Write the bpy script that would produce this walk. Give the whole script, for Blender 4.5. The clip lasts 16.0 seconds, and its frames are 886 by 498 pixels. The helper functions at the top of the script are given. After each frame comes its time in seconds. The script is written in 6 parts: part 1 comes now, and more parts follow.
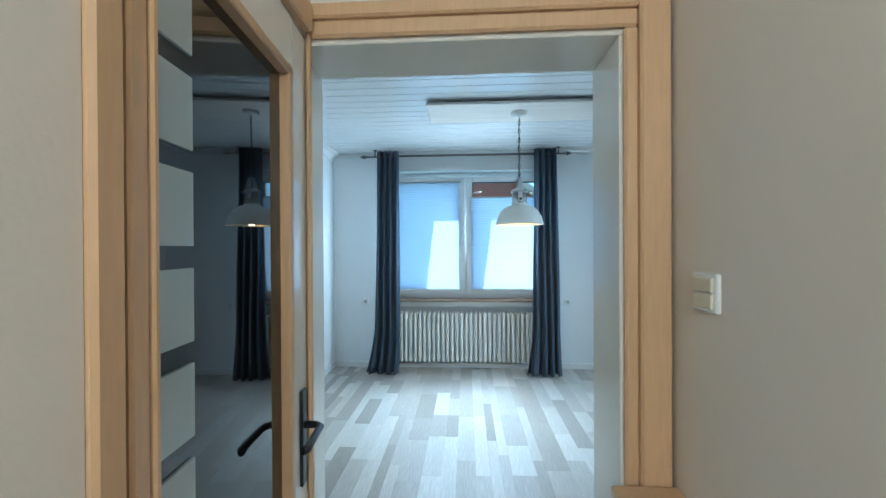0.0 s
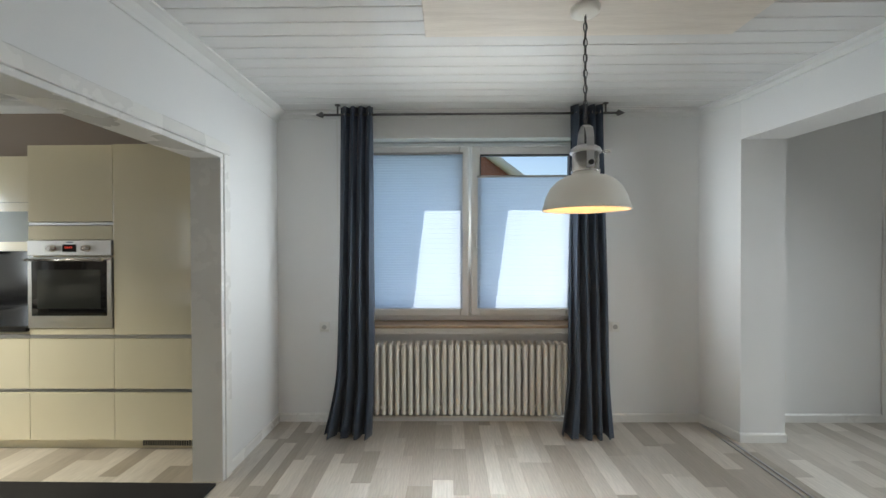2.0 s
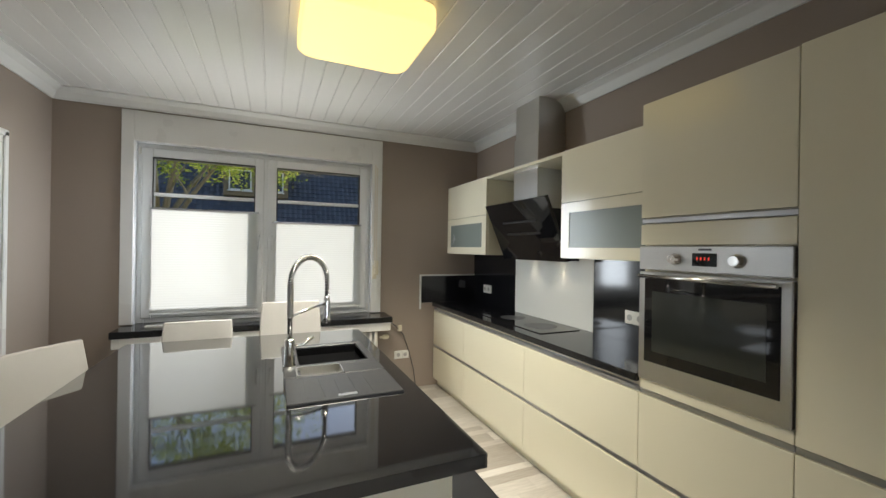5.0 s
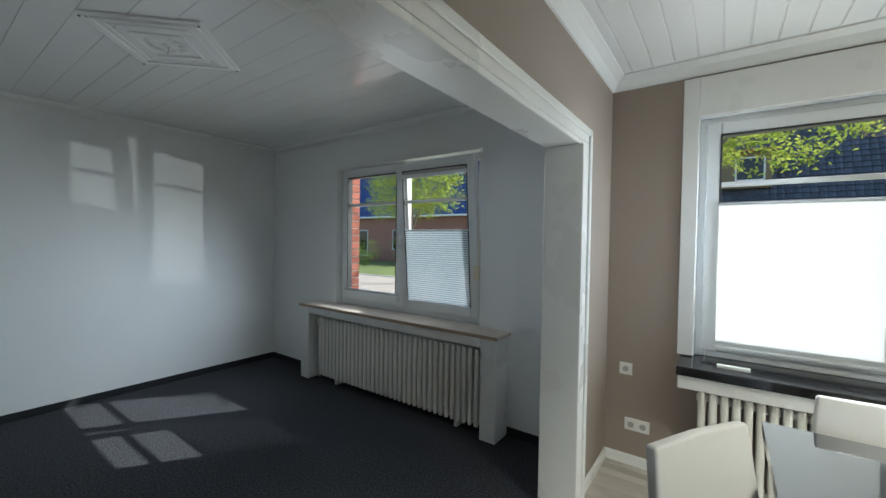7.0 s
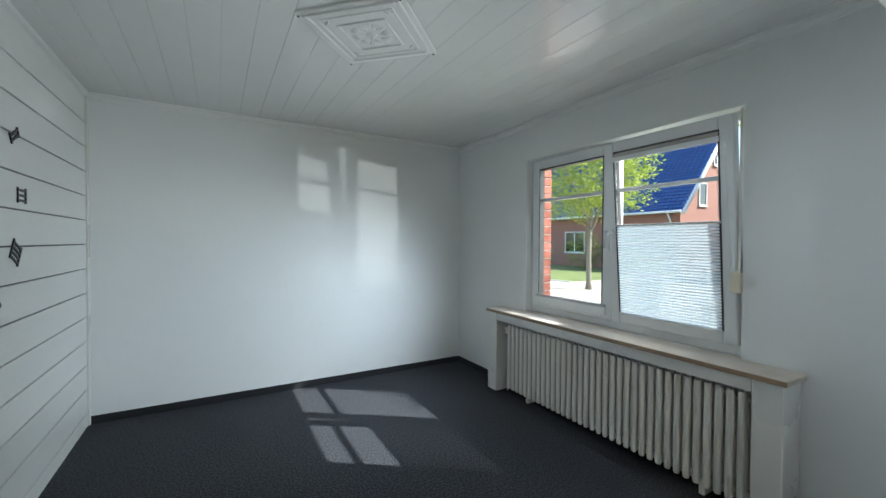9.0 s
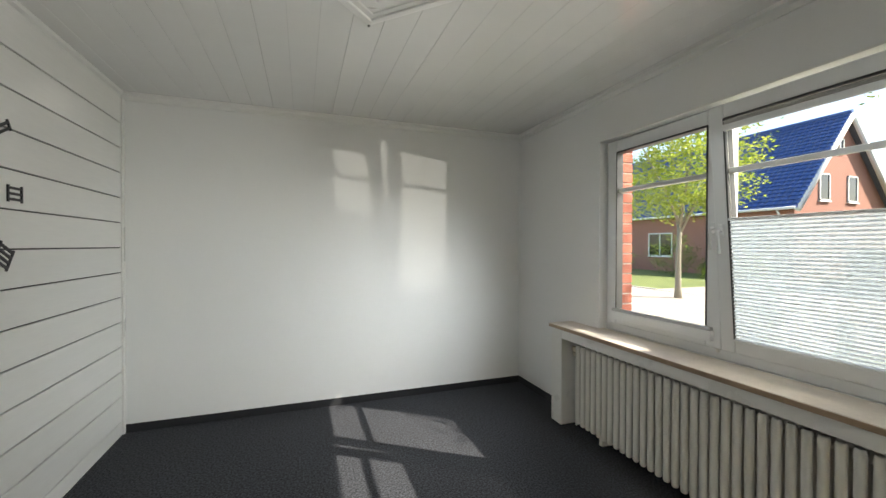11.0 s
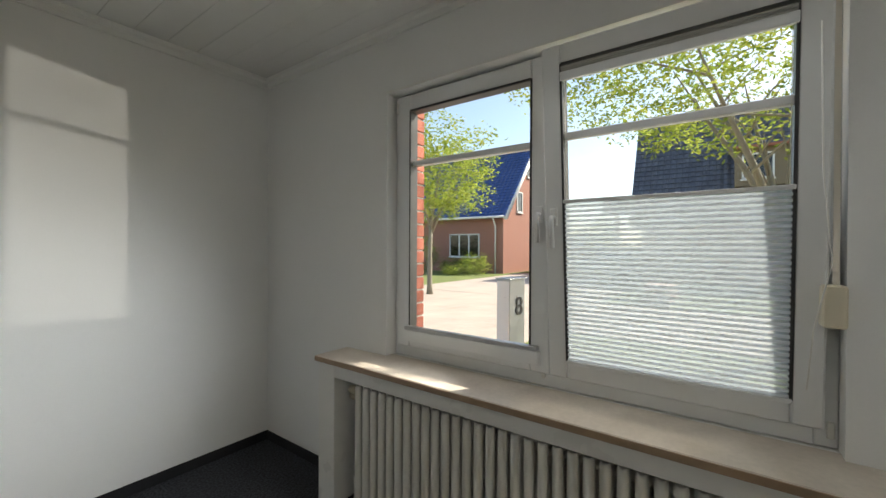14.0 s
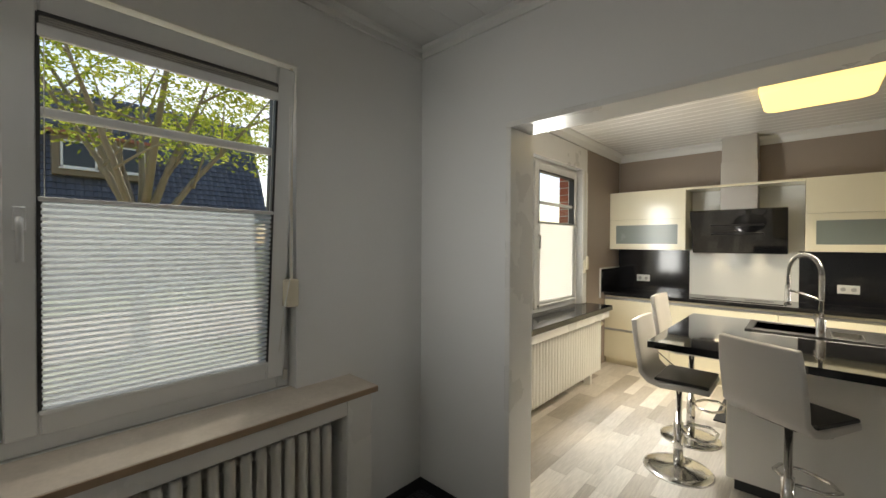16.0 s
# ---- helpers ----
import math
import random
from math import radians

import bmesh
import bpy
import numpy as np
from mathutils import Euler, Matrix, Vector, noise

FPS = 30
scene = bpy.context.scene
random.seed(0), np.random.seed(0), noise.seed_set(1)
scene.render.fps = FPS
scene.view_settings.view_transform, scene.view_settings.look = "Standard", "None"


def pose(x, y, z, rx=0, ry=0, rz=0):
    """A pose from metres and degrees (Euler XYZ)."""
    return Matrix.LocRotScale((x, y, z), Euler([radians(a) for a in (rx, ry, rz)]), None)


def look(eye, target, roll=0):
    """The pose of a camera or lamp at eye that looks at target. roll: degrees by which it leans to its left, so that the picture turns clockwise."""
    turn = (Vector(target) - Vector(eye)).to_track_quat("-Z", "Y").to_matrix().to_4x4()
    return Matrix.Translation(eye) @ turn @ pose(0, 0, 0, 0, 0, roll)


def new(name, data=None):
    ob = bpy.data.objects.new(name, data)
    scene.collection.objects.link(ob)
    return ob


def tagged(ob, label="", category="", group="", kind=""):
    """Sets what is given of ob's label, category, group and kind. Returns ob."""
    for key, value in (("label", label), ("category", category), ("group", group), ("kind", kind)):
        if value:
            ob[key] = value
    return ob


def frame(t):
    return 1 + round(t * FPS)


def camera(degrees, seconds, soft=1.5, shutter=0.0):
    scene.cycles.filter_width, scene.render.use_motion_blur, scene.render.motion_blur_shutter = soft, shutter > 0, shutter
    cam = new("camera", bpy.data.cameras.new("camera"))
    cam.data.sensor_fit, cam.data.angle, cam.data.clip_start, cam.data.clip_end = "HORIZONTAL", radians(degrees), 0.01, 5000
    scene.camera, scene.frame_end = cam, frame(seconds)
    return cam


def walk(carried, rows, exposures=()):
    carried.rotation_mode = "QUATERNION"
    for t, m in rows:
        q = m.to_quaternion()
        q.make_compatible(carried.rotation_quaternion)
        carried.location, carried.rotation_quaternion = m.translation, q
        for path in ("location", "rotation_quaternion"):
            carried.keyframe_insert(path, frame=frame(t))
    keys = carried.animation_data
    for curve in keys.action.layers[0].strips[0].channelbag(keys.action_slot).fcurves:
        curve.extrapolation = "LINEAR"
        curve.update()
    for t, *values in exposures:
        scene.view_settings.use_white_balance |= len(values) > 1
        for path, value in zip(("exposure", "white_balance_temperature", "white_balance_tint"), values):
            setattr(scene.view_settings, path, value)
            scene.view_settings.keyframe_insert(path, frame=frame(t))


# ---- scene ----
cam = camera(97.1, 16.0)
PATH = [
    (0, (0.052, 0.255, 1.381), (-0.067, 2.252, 1.373), -0.3),
    (0.5, (0.048, 0.636, 1.393), (-0.031, 2.634, 1.382), -0.3),
    (1, (0.022, 0.995, 1.4), (-0.03, 2.994, 1.392), -0.3),
    (1.5, (-0.045, 1.331, 1.408), (-0.089, 3.33, 1.395), -0.3),
    (2, (-0.133, 1.631, 1.403), (-0.157, 3.63, 1.387), -0.2),
    (2.5, (-0.288, 1.928, 1.43), (-0.315, 3.927, 1.416), -0.3),
    (3, (-0.536, 2.222, 1.414), (-0.923, 4.184, 1.416), -0.1),
    (3.2, (-0.645, 2.323, 1.433), (-1.219, 4.239, 1.427), 0.0),
    (5.3, (-1.917, 2.721, 1.422), (-3.861, 3.191, 1.412), 1.2),
    (5.5, (-2.051, 2.669, 1.449), (-4.039, 2.89, 1.428), 1.3),
    (6, (-2.302, 2.391, 1.44), (-4.256, 1.963, 1.414), 1.1),
    (6.5, (-2.492, 2.09, 1.462), (-4.299, 1.234, 1.424), 1.0),
    (7, (-2.674, 1.861, 1.468), (-4.297, 0.692, 1.425), 0.9),
    (7.5, (-2.778, 1.675, 1.464), (-4.192, 0.261, 1.415), 0.6),
    (8, (-2.816, 1.586, 1.437), (-4.026, -0.006, 1.394), 0.4),
    (8.5, (-2.852, 1.487, 1.42), (-3.929, -0.198, 1.387), 0.4),
    (9, (-2.84, 1.332, 1.429), (-3.842, -0.399, 1.394), 0.4),
    (9.5, (-2.881, 1.228, 1.425), (-3.836, -0.529, 1.393), 0.3),
    (10, (-2.99, 1.136, 1.431), (-3.875, -0.657, 1.393), 0.3),
    (10.2, (-3.055, 1.093, 1.428), (-3.89, -0.724, 1.4), 0.2),
    (12.3, (-3.541, 0.568, 1.412), (-4.122, -1.346, 1.383), 0.3),
    (12.5, (-3.608, 0.488, 1.42), (-4.257, -1.403, 1.389), 0.2),
    (13, (-3.711, 0.3, 1.418), (-4.612, -1.485, 1.388), 0.3),
    (13.5, (-3.75, 0.124, 1.4), (-4.985, -1.449, 1.379), 0.5),
    (14, (-3.833, 0.018, 1.375), (-5.453, -1.154, 1.366), 0.3),
    (14.5, (-3.924, -0.09, 1.389), (-5.827, -0.708, 1.378), -0.1),
    (15, (-3.914, -0.241, 1.4), (-5.914, -0.192, 1.407), -0.1),
    (15.5, (-3.811, -0.398, 1.455), (-5.622, 0.45, 1.426), -0.0),
    (16, (-3.721, -0.535, 1.432), (-5.08, 0.932, 1.405), 0.3),
]

EXPOSURE = [(0.0, 0.78, 4600, -8), (0.5, 0.68, 5600, 4), (1.0, 0.65, 6550, 7), (2.0, 0.22, 6450, 7), (3.0, 0.15, 6850, 10), (5.5, 0.15, 6050, 8), (6.0, 0.4, 5800, 7),
            (7.0, 0.5, 5800, 3), (7.5, 0.75, 5750, 1), (9.0, 1.3, 5800, 2), (10.0, 1.4, 6800, 8), (12.5, 1.2, 6900, 7), (13.5, 0.85, 6900, 8), (14.5, 0.92, 7100, 9), (15.5, 0.55, 7150, 10), (16.0, 0.42, 7400, 10)]
walk(cam, [(t, look(eye, target, roll)) for t, eye, target, roll in PATH], EXPOSURE)

# ---- world, sun, daylight in the windows ----
SUN = Vector((-0.623, 0.433, 0.651)).normalized()
world = bpy.data.worlds.new("world")
scene.world = world
world.use_nodes = True
sky = world.node_tree.nodes.new("ShaderNodeTexSky")
sky.sky_type, sky.sun_disc = "NISHITA", False
sky.sun_elevation = math.asin(SUN.z)
sky.sun_rotation = math.atan2(SUN.x, SUN.y)
world.node_tree.links.new(sky.outputs[0], world.node_tree.nodes["Background"].inputs[0])
world.node_tree.nodes["Background"].inputs[1].default_value = 0.15
sun = new("sun", bpy.data.lights.new("sun", "SUN"))
sun.data.energy, sun.data.angle, sun.data.color = 5.0, radians(0.5), (1.0, 0.95, 0.86)
sun.matrix_world = look(SUN * 40, (0, 0, 0))


def sky_panel(name, middle, towards, width, height, watts, spread, colour=(0.86, 0.93, 1.0)):
    """An area lamp standing in for window daylight, a lit lamp, or unseen fill."""
    lamp = new(name, bpy.data.lights.new(name, "AREA"))
    lamp.data.shape, lamp.data.size, lamp.data.size_y = "RECTANGLE", width, height
    lamp.data.energy, lamp.data.spread, lamp.data.color = watts, radians(spread), colour
    lamp.matrix_world = look(middle, Vector(middle) + Vector(towards))
    return lamp


# sky light falls inwards and down, light from the sunny ground inwards and up, and both sideways along the walls
COOL, WARM = (0.88, 0.94, 1.0), (1.0, 0.97, 0.92)
for name, middle, inward, along, width, down, up, first, second in (
        ("daylight_room", (-4.97, -0.6, 1.5), (1, 0, 0), (0, 1, 0), 1.4, 1.15, 1.35, 4.0, 1.0),
        ("daylight_kitchen", (-5.34, 2.66, 1.5), (1, 0, 0), (0, 1, 0), 1.5, 8, 4, 4, 4.6),
        ("daylight_dining", (0.05, 4.38, 1.5), (0, -1, 0), (1, 0, 0), 1.3, 6, 3.2, 3.6, 4)):
    m, n, a, z = Vector(middle), Vector(inward), Vector(along), Vector((0, 0, 1))
    if name == "daylight_room":
        sky_panel(name, m + z * 0.35, n - z * 0.35, width, 0.4, down, 120, COOL)
    else:
        sky_panel(name, m + z * 0.35, n * 0.5 - z, width, 0.16, down, 58, COOL)
    if name == "daylight_room":
        sky_panel(name, m - z * 0.4, n + z * 0.8, width, 0.3, up, 110, WARM)
        sky_panel(name, m - a * 0.2 - z * 0.2, n * 0.85 - a - z * 0.5, 0.9, 0.9, first, 88, COOL)
    else:
        sky_panel(name, m - z * 0.4, n * 0.5 + z, width, 0.16, up, 88, WARM)
        sky_panel(name, m - a * 0.2, n * 0.22 - a, 0.3, 1.0, first, 110, COOL)
    sky_panel(name, m + a * 0.2, n * (0.6 if width == 1.5 else 0.22) + a, 0.3, 1.0, second, 98 if width == 1.5 else 90, COOL)
# added fill for the side room, whose walls have no window
sky_panel("side_room_fill", (4.3, 3.0, 1.6), (-1, 0, -0.5), 1.4, 1.2, 22, 100, COOL)
# added warm fill from the hall's unseen back end; no lamp stands there
sky_panel("hall_fill", (0.1, -1.45, 2.0), (0, 1, -0.15), 0.8, 0.5, 14, 170, (1.0, 0.87, 0.73))
# skylight in the opening behind the dining-room blinds, and the lit kitchen lamp
sky_panel("daylight_blind", (0.04, 5.03, 1.52), (0, -1, 0), 1.7, 1.36, 3.0, 170, (0.45, 0.68, 1.0))
sky_panel("daylight_sill", (-5.22, -0.6, 2.12), (0.3, 0, -1), 1.6, 0.10, 1.1, 100, COOL)
sky_panel("ceiling_light_glow", (-3.675, 3.12, 2.443), (0, 0, -1), 0.5, 0.5, 32, 112, (1.0, 0.94, 0.80))
# sunlight thrown back by a window pane of a house up the street
glint = new("window_glint", bpy.data.lights.new("window_glint", "SPOT"))
glint.data.energy, glint.data.spot_size, glint.data.spot_blend, glint.data.shadow_soft_size, glint.data.color = 1300, radians(14), 0.2, 0.10, (1.0, 0.97, 0.9)
glint.matrix_world = look((-15.2, 13.4, 0.62), (-5.44, -0.6, 1.45))

# ---- materials ----
def material(name, colour, rough=0.6, metal=0.0, spots=0.0, scale=4.0, grain=0.0, grain_scale=120.0, bump=0.0, coat=0.0, stretch=(1, 1, 1), vary=0.0, island=False, tint=None, sheen=0.0):
    """Principled paint with stains (spots), fine grain, relief, and a tone of its own for each object or island (vary)."""
    m = bpy.data.materials.new(name)
    m.use_nodes = True
    n, link = m.node_tree.nodes, m.node_tree.links.new
    b = n["Principled BSDF"]
    b.inputs["Roughness"].default_value, b.inputs["Metallic"].default_value = rough, metal
    b.inputs["Coat Weight"].default_value, b.inputs["Coat Roughness"].default_value = coat, 0.04
    b.inputs["Sheen Weight"].default_value = sheen
    where = n.new("ShaderNodeTexCoord")
    fit = n.new("ShaderNodeMapping")
    fit.inputs["Scale"].default_value = stretch
    link(where.outputs["Object"], fit.inputs["Vector"])
    value = n.new("ShaderNodeValue")
    value.outputs[0].default_value = 1.0
    out = value.outputs[0]

    def times(a, lo, hi, b_out, sharp=False):
        ramp = n.new("ShaderNodeMapRange")
        if sharp:
            ramp.inputs["From Min"].default_value, ramp.inputs["From Max"].default_value = 0.36, 0.64
        ramp.inputs["To Min"].default_value, ramp.inputs["To Max"].default_value = lo, hi
        link(b_out, ramp.inputs["Value"])
        mul = n.new("ShaderNodeMath")
        mul.operation = "MULTIPLY"
        link(a, mul.inputs[0]), link(ramp.outputs[0], mul.inputs[1])
        return mul.outputs[0]

    big = n.new("ShaderNodeTexNoise")
    big.inputs["Scale"].default_value, big.inputs["Detail"].default_value = scale, 6
    link(fit.outputs[0], big.inputs["Vector"])
    fine = n.new("ShaderNodeTexNoise")
    fine.inputs["Scale"].default_value, fine.inputs["Detail"].default_value = grain_scale, 3
    link(fit.outputs[0], fine.inputs["Vector"])
    if spots:
        out = times(out, 1 - spots, 1 + spots, big.outputs["Fac"])
    if grain:
        out = times(out, 1 - grain, 1 + grain, fine.outputs["Fac"], grain > 0.85)
    if vary:
        info = n.new("ShaderNodeNewGeometry" if island else "ShaderNodeObjectInfo")
        pick = info.outputs["Random Per Island" if island else "Random"]
        out = times(out, 1 + vary, 1 - vary, pick)
    colour_mul = n.new("ShaderNodeVectorMath")
    colour_mul.operation = "SCALE"
    if tint:
        mix = n.new("ShaderNodeMix")
        mix.data_type = "RGBA"
        mix.inputs["A"].default_value, mix.inputs["B"].default_value = (*colour, 1), (*tint, 1)
        link(big.outputs["Fac"] if not vary else pick, mix.inputs["Factor"])
        link(mix.outputs["Result"], colour_mul.inputs[0])
    else:
        colour_mul.inputs[0].default_value = colour
    link(out, colour_mul.inputs["Scale"])
    link(colour_mul.outputs[0], b.inputs["Base Color"])
    if bump:
        relief = n.new("ShaderNodeBump")
        relief.inputs["Strength"].default_value, relief.inputs["Distance"].default_value = bump, 0.004
        link(fine.outputs["Fac"], relief.inputs["Height"])
        link(relief.outputs[0], b.inputs["Normal"])
    rough_out = n.new("ShaderNodeMapRange")
    rough_out.inputs["To Min"].default_value, rough_out.inputs["To Max"].default_value = max(0.02, rough * 0.85), min(1, rough * 1.15)
    link(big.outputs["Fac"], rough_out.inputs["Value"])
    link(rough_out.outputs[0], b.inputs["Roughness"])
    return m


def glow(name, colour, strength):
    m = bpy.data.materials.new(name)
    m.use_nodes = True
    b = m.node_tree.nodes["Principled BSDF"]
    b.inputs["Base Color"].default_value = (*colour, 1)
    b.inputs["Emission Color"].default_value, b.inputs["Emission Strength"].default_value = (*colour, 1), strength
    return m


def clear_glass(name, colour=(1, 1, 1), rough=0.0, ior=1.45):
    m = bpy.data.materials.new(name)
    m.use_nodes = True
    n, link = m.node_tree.nodes, m.node_tree.links.new
    see, shine, fres, mix = n.new("ShaderNodeBsdfTransparent"), n.new("ShaderNodeBsdfGlossy"), n.new("ShaderNodeFresnel"), n.new("ShaderNodeMixShader")
    see.inputs[0].default_value, shine.inputs["Roughness"].default_value, fres.inputs[0].default_value = (*colour, 1), rough, ior
    link(fres.outputs[0], mix.inputs[0]), link(see.outputs[0], mix.inputs[1]), link(shine.outputs[0], mix.inputs[2])
    link(mix.outputs[0], n["Material Output"].inputs[0])
    return m


def cloth(name, colour, through_part, see_part=0.0):
    """Thin fabric: part of the light goes through."""
    m = bpy.data.materials.new(name)
    m.use_nodes = True
    n, link = m.node_tree.nodes, m.node_tree.links.new
    flat, back, mix, see, last = n.new("ShaderNodeBsdfDiffuse"), n.new("ShaderNodeBsdfTranslucent"), n.new("ShaderNodeMixShader"), n.new("ShaderNodeBsdfTransparent"), n.new("ShaderNodeMixShader")
    flat.inputs[0].default_value = back.inputs[0].default_value = (*colour, 1)
    mix.inputs[0].default_value, last.inputs[0].default_value = through_part, see_part
    link(flat.outputs[0], mix.inputs[1]), link(back.outputs[0], mix.inputs[2])
    link(mix.outputs[0], last.inputs[1]), link(see.outputs[0], last.inputs[2])
    link(last.outputs[0], n["Material Output"].inputs[0])
    return m


def leaf_material(name, dark, light):
    """Leaves: part of the sun shines through; every leaf has its own tone."""
    m = bpy.data.materials.new(name)
    m.use_nodes = True
    n, link = m.node_tree.nodes, m.node_tree.links.new
    flat, back, mix, info, tone = n.new("ShaderNodeBsdfDiffuse"), n.new("ShaderNodeBsdfTranslucent"), n.new("ShaderNodeMixShader"), n.new("ShaderNodeNewGeometry"), n.new("ShaderNodeMix")
    tone.data_type = "RGBA"
    tone.inputs["A"].default_value, tone.inputs["B"].default_value = (*dark, 1), (*light, 1)
    link(info.outputs["Random Per Island"], tone.inputs["Factor"])
    link(tone.outputs["Result"], flat.inputs[0]), link(tone.outputs["Result"], back.inputs[0])
    mix.inputs[0].default_value = 0.55
    link(flat.outputs[0], mix.inputs[1]), link(back.outputs[0], mix.inputs[2]), link(mix.outputs[0], n["Material Output"].inputs[0])
    return m


WHITE = material("white_wall_paint", (0.80, 0.80, 0.79), 0.55, spots=0.03, scale=1.5, grain=0.02, grain_scale=160, bump=0.12)
TAUPE = material("taupe_wall_paint", (0.33, 0.27, 0.225), 0.6, spots=0.03, scale=1.2, grain=0.03, grain_scale=160, bump=0.12)
HALL = material("hall_wall_paint", (0.75, 0.675, 0.585), 0.6, spots=0.03, scale=1.5, bump=0.1)
TRIM = material("white_trim_lacquer", (0.80, 0.79, 0.76), 0.28, spots=0.03, scale=3)
PANEL = material("white_ceiling_panel", (0.78, 0.78, 0.77), 0.16, coat=0.35, spots=0.03, scale=2, grain=0.02, grain_scale=40, stretch=(0.3, 3, 1))
CORNICE = material("white_cornice", (0.78, 0.78, 0.76), 0.5, spots=0.03)
PVC = material("white_window_plastic", (0.78, 0.79, 0.79), 0.3, spots=0.02, scale=5)
CREAM = material("cream_gloss_lacquer", (0.82, 0.765, 0.59), 0.2, spots=0.015, scale=2, coat=0.3)
STONE = material("black_polished_top", (0.012, 0.012, 0.013), 0.05, grain=0.3, grain_scale=300, coat=1.0)
DARKTOP = material("black_matt_worktop", (0.010, 0.010, 0.012), 0.11, grain=0.15, grain_scale=200)
SINK = material("black_composite_sink", (0.02, 0.02, 0.021), 0.4, grain=0.2, grain_scale=400, bump=0.1)
DARKSTEEL = material("dark_steel", (0.16, 0.155, 0.15), 0.35, 1.0, spots=0.1)
STEEL = material("brushed_steel", (0.56, 0.55, 0.53), 0.3, 1.0, grain=0.12, grain_scale=60, stretch=(1, 1, 30))
CHROME = material("chrome", (0.70, 0.69, 0.67), 0.16, 1.0, spots=0.02)
ALU = material("anodised_strip", (0.5, 0.5, 0.51), 0.35, 1.0, spots=0.03)
BLACKGLASS = material("black_glass", (0.008, 0.008, 0.009), 0.04, spots=0.02)
# dark oven window lightened: the room's reflection is put into its base colour
OVENGLASS = material("reflection_grey_oven_glass", (0.030, 0.033, 0.030), 0.08, spots=0.1, scale=3)
SPLASH = material("white_glass_splashback", (0.74, 0.74, 0.70), 0.06, spots=0.01)
BLACK = material("black_lacquer", (0.012, 0.012, 0.013), 0.35, spots=0.1)
MAT = material("black_mat", (0.014, 0.014, 0.016), 0.9, grain=0.4, grain_scale=500, bump=0.5)
CARPET = material("anthracite_carpet", (0.027, 0.029, 0.036), 0.97, spots=0.3, scale=1.3, grain=0.9, grain_scale=85, bump=1.0)
SKIRT_DARK = material("dark_carpet_skirting", (0.014, 0.015, 0.018), 0.9, grain=0.5, grain_scale=300, bump=0.4)
LAMINATE = material("patchwork_laminate", (0.64, 0.60, 0.54), 0.3, spots=0.10, scale=2.5, grain=0.28, grain_scale=18, stretch=(6, 0.5, 1), vary=0.07, tint=(0.37, 0.325, 0.27), bump=0.03)
LAMINATE_FAR = material("patchwork_laminate_far", (0.64, 0.60, 0.54), 0.3, spots=0.10, scale=2.5, grain=0.28, grain_scale=18, stretch=(6, 0.5, 1), vary=0.07, island=True, tint=(0.37, 0.325, 0.27), bump=0.03)
PLANK = material("white_painted_plank", (0.78, 0.775, 0.75), 0.35, spots=0.04, scale=3, grain=0.04, grain_scale=30, stretch=(3, 0.3, 3), vary=0.03)
DRAPE = material("slate_blue_curtain", (0.040, 0.055, 0.080), 0.85, spots=0.06, scale=6, grain=0.15, grain_scale=700, bump=0.15, sheen=0.15)
ENAMEL = material("radiator_enamel", (0.79, 0.77, 0.71), 0.3, spots=0.03, scale=3)
SHADE = material("white_lamp_enamel", (0.80, 0.79, 0.74), 0.3, spots=0.02)
OAKBOARD = material("whitewashed_board", (0.66, 0.60, 0.53), 0.5, spots=0.10, scale=5, grain=0.12, grain_scale=30, stretch=(0.5, 6, 1), tint=(0.74, 0.70, 0.64))
CASING = material("tan_wood_casing", (0.57, 0.37, 0.20), 0.35, spots=0.08, scale=3, grain=0.12, grain_scale=30, stretch=(4, 4, 0.4))
LINING = material("cream_door_lacquer", (0.80, 0.75, 0.66), 0.13, spots=0.03)
SILLWOOD = material("worn_beige_sill", (0.50, 0.42, 0.34), 0.4, spots=0.22, scale=5, grain=0.12, grain_scale=60, tint=(0.62, 0.56, 0.48), bump=0.05)
SILLEDGE = material("worn_sill_edge", (0.33, 0.23, 0.15), 0.5, spots=0.3, scale=14)
LEATHER = material("off_white_leatherette", (0.50, 0.48, 0.45), 0.38, spots=0.03, scale=6, grain=0.04, grain_scale=300, bump=0.12)
PAD = material("black_leatherette", (0.014, 0.014, 0.015), 0.3, spots=0.1)
PLASTIC = material("white_socket_plastic", (0.78, 0.77, 0.73), 0.3, spots=0.02)
IVORY = material("aged_ivory_plastic", (0.72, 0.65, 0.50), 0.35, spots=0.05)
GREYDARK = material("dark_grey_plastic", (0.05, 0.05, 0.052), 0.4, spots=0.1)
# grey that paints the shade inside socket wells and between blind folds
WELL = material("recess_shade_grey", (0.42, 0.41, 0.39), 0.5, spots=0.05)
GLASS = clear_glass("window_glass")
DOORGLASS = clear_glass("smoked_door_glass", (0.35, 0.37, 0.38), 0.0, 2.0)
FROST = material("frosted_glass", (0.42, 0.47, 0.47), 0.3, spots=0.05)
CABGLASS = material("frosted_cabinet_glass", (0.22, 0.25, 0.23), 0.26, spots=0.05)
# white dining-room fabric; the blue of the skylight behind it is mixed into the colour
BLIND = cloth("skylight_blue_pleated_fabric", (0.72, 0.83, 0.98), 0.70)
KBLIND = cloth("cream_pleated_fabric", (0.80, 0.81, 0.80), 0.58)
FILM = cloth("sheer_blind_fabric", (0.46, 0.52, 0.56), 0.5, 0.22)
STRIPE = cloth("white_blind_stripe", (0.86, 0.89, 0.93), 0.5)
WARMGLOW = glow("lit_lamp_panel", (1.0, 0.75, 0.29), 1.15)
BULB = glow("warm_bulb", (1.0, 0.62, 0.25), 6.0)
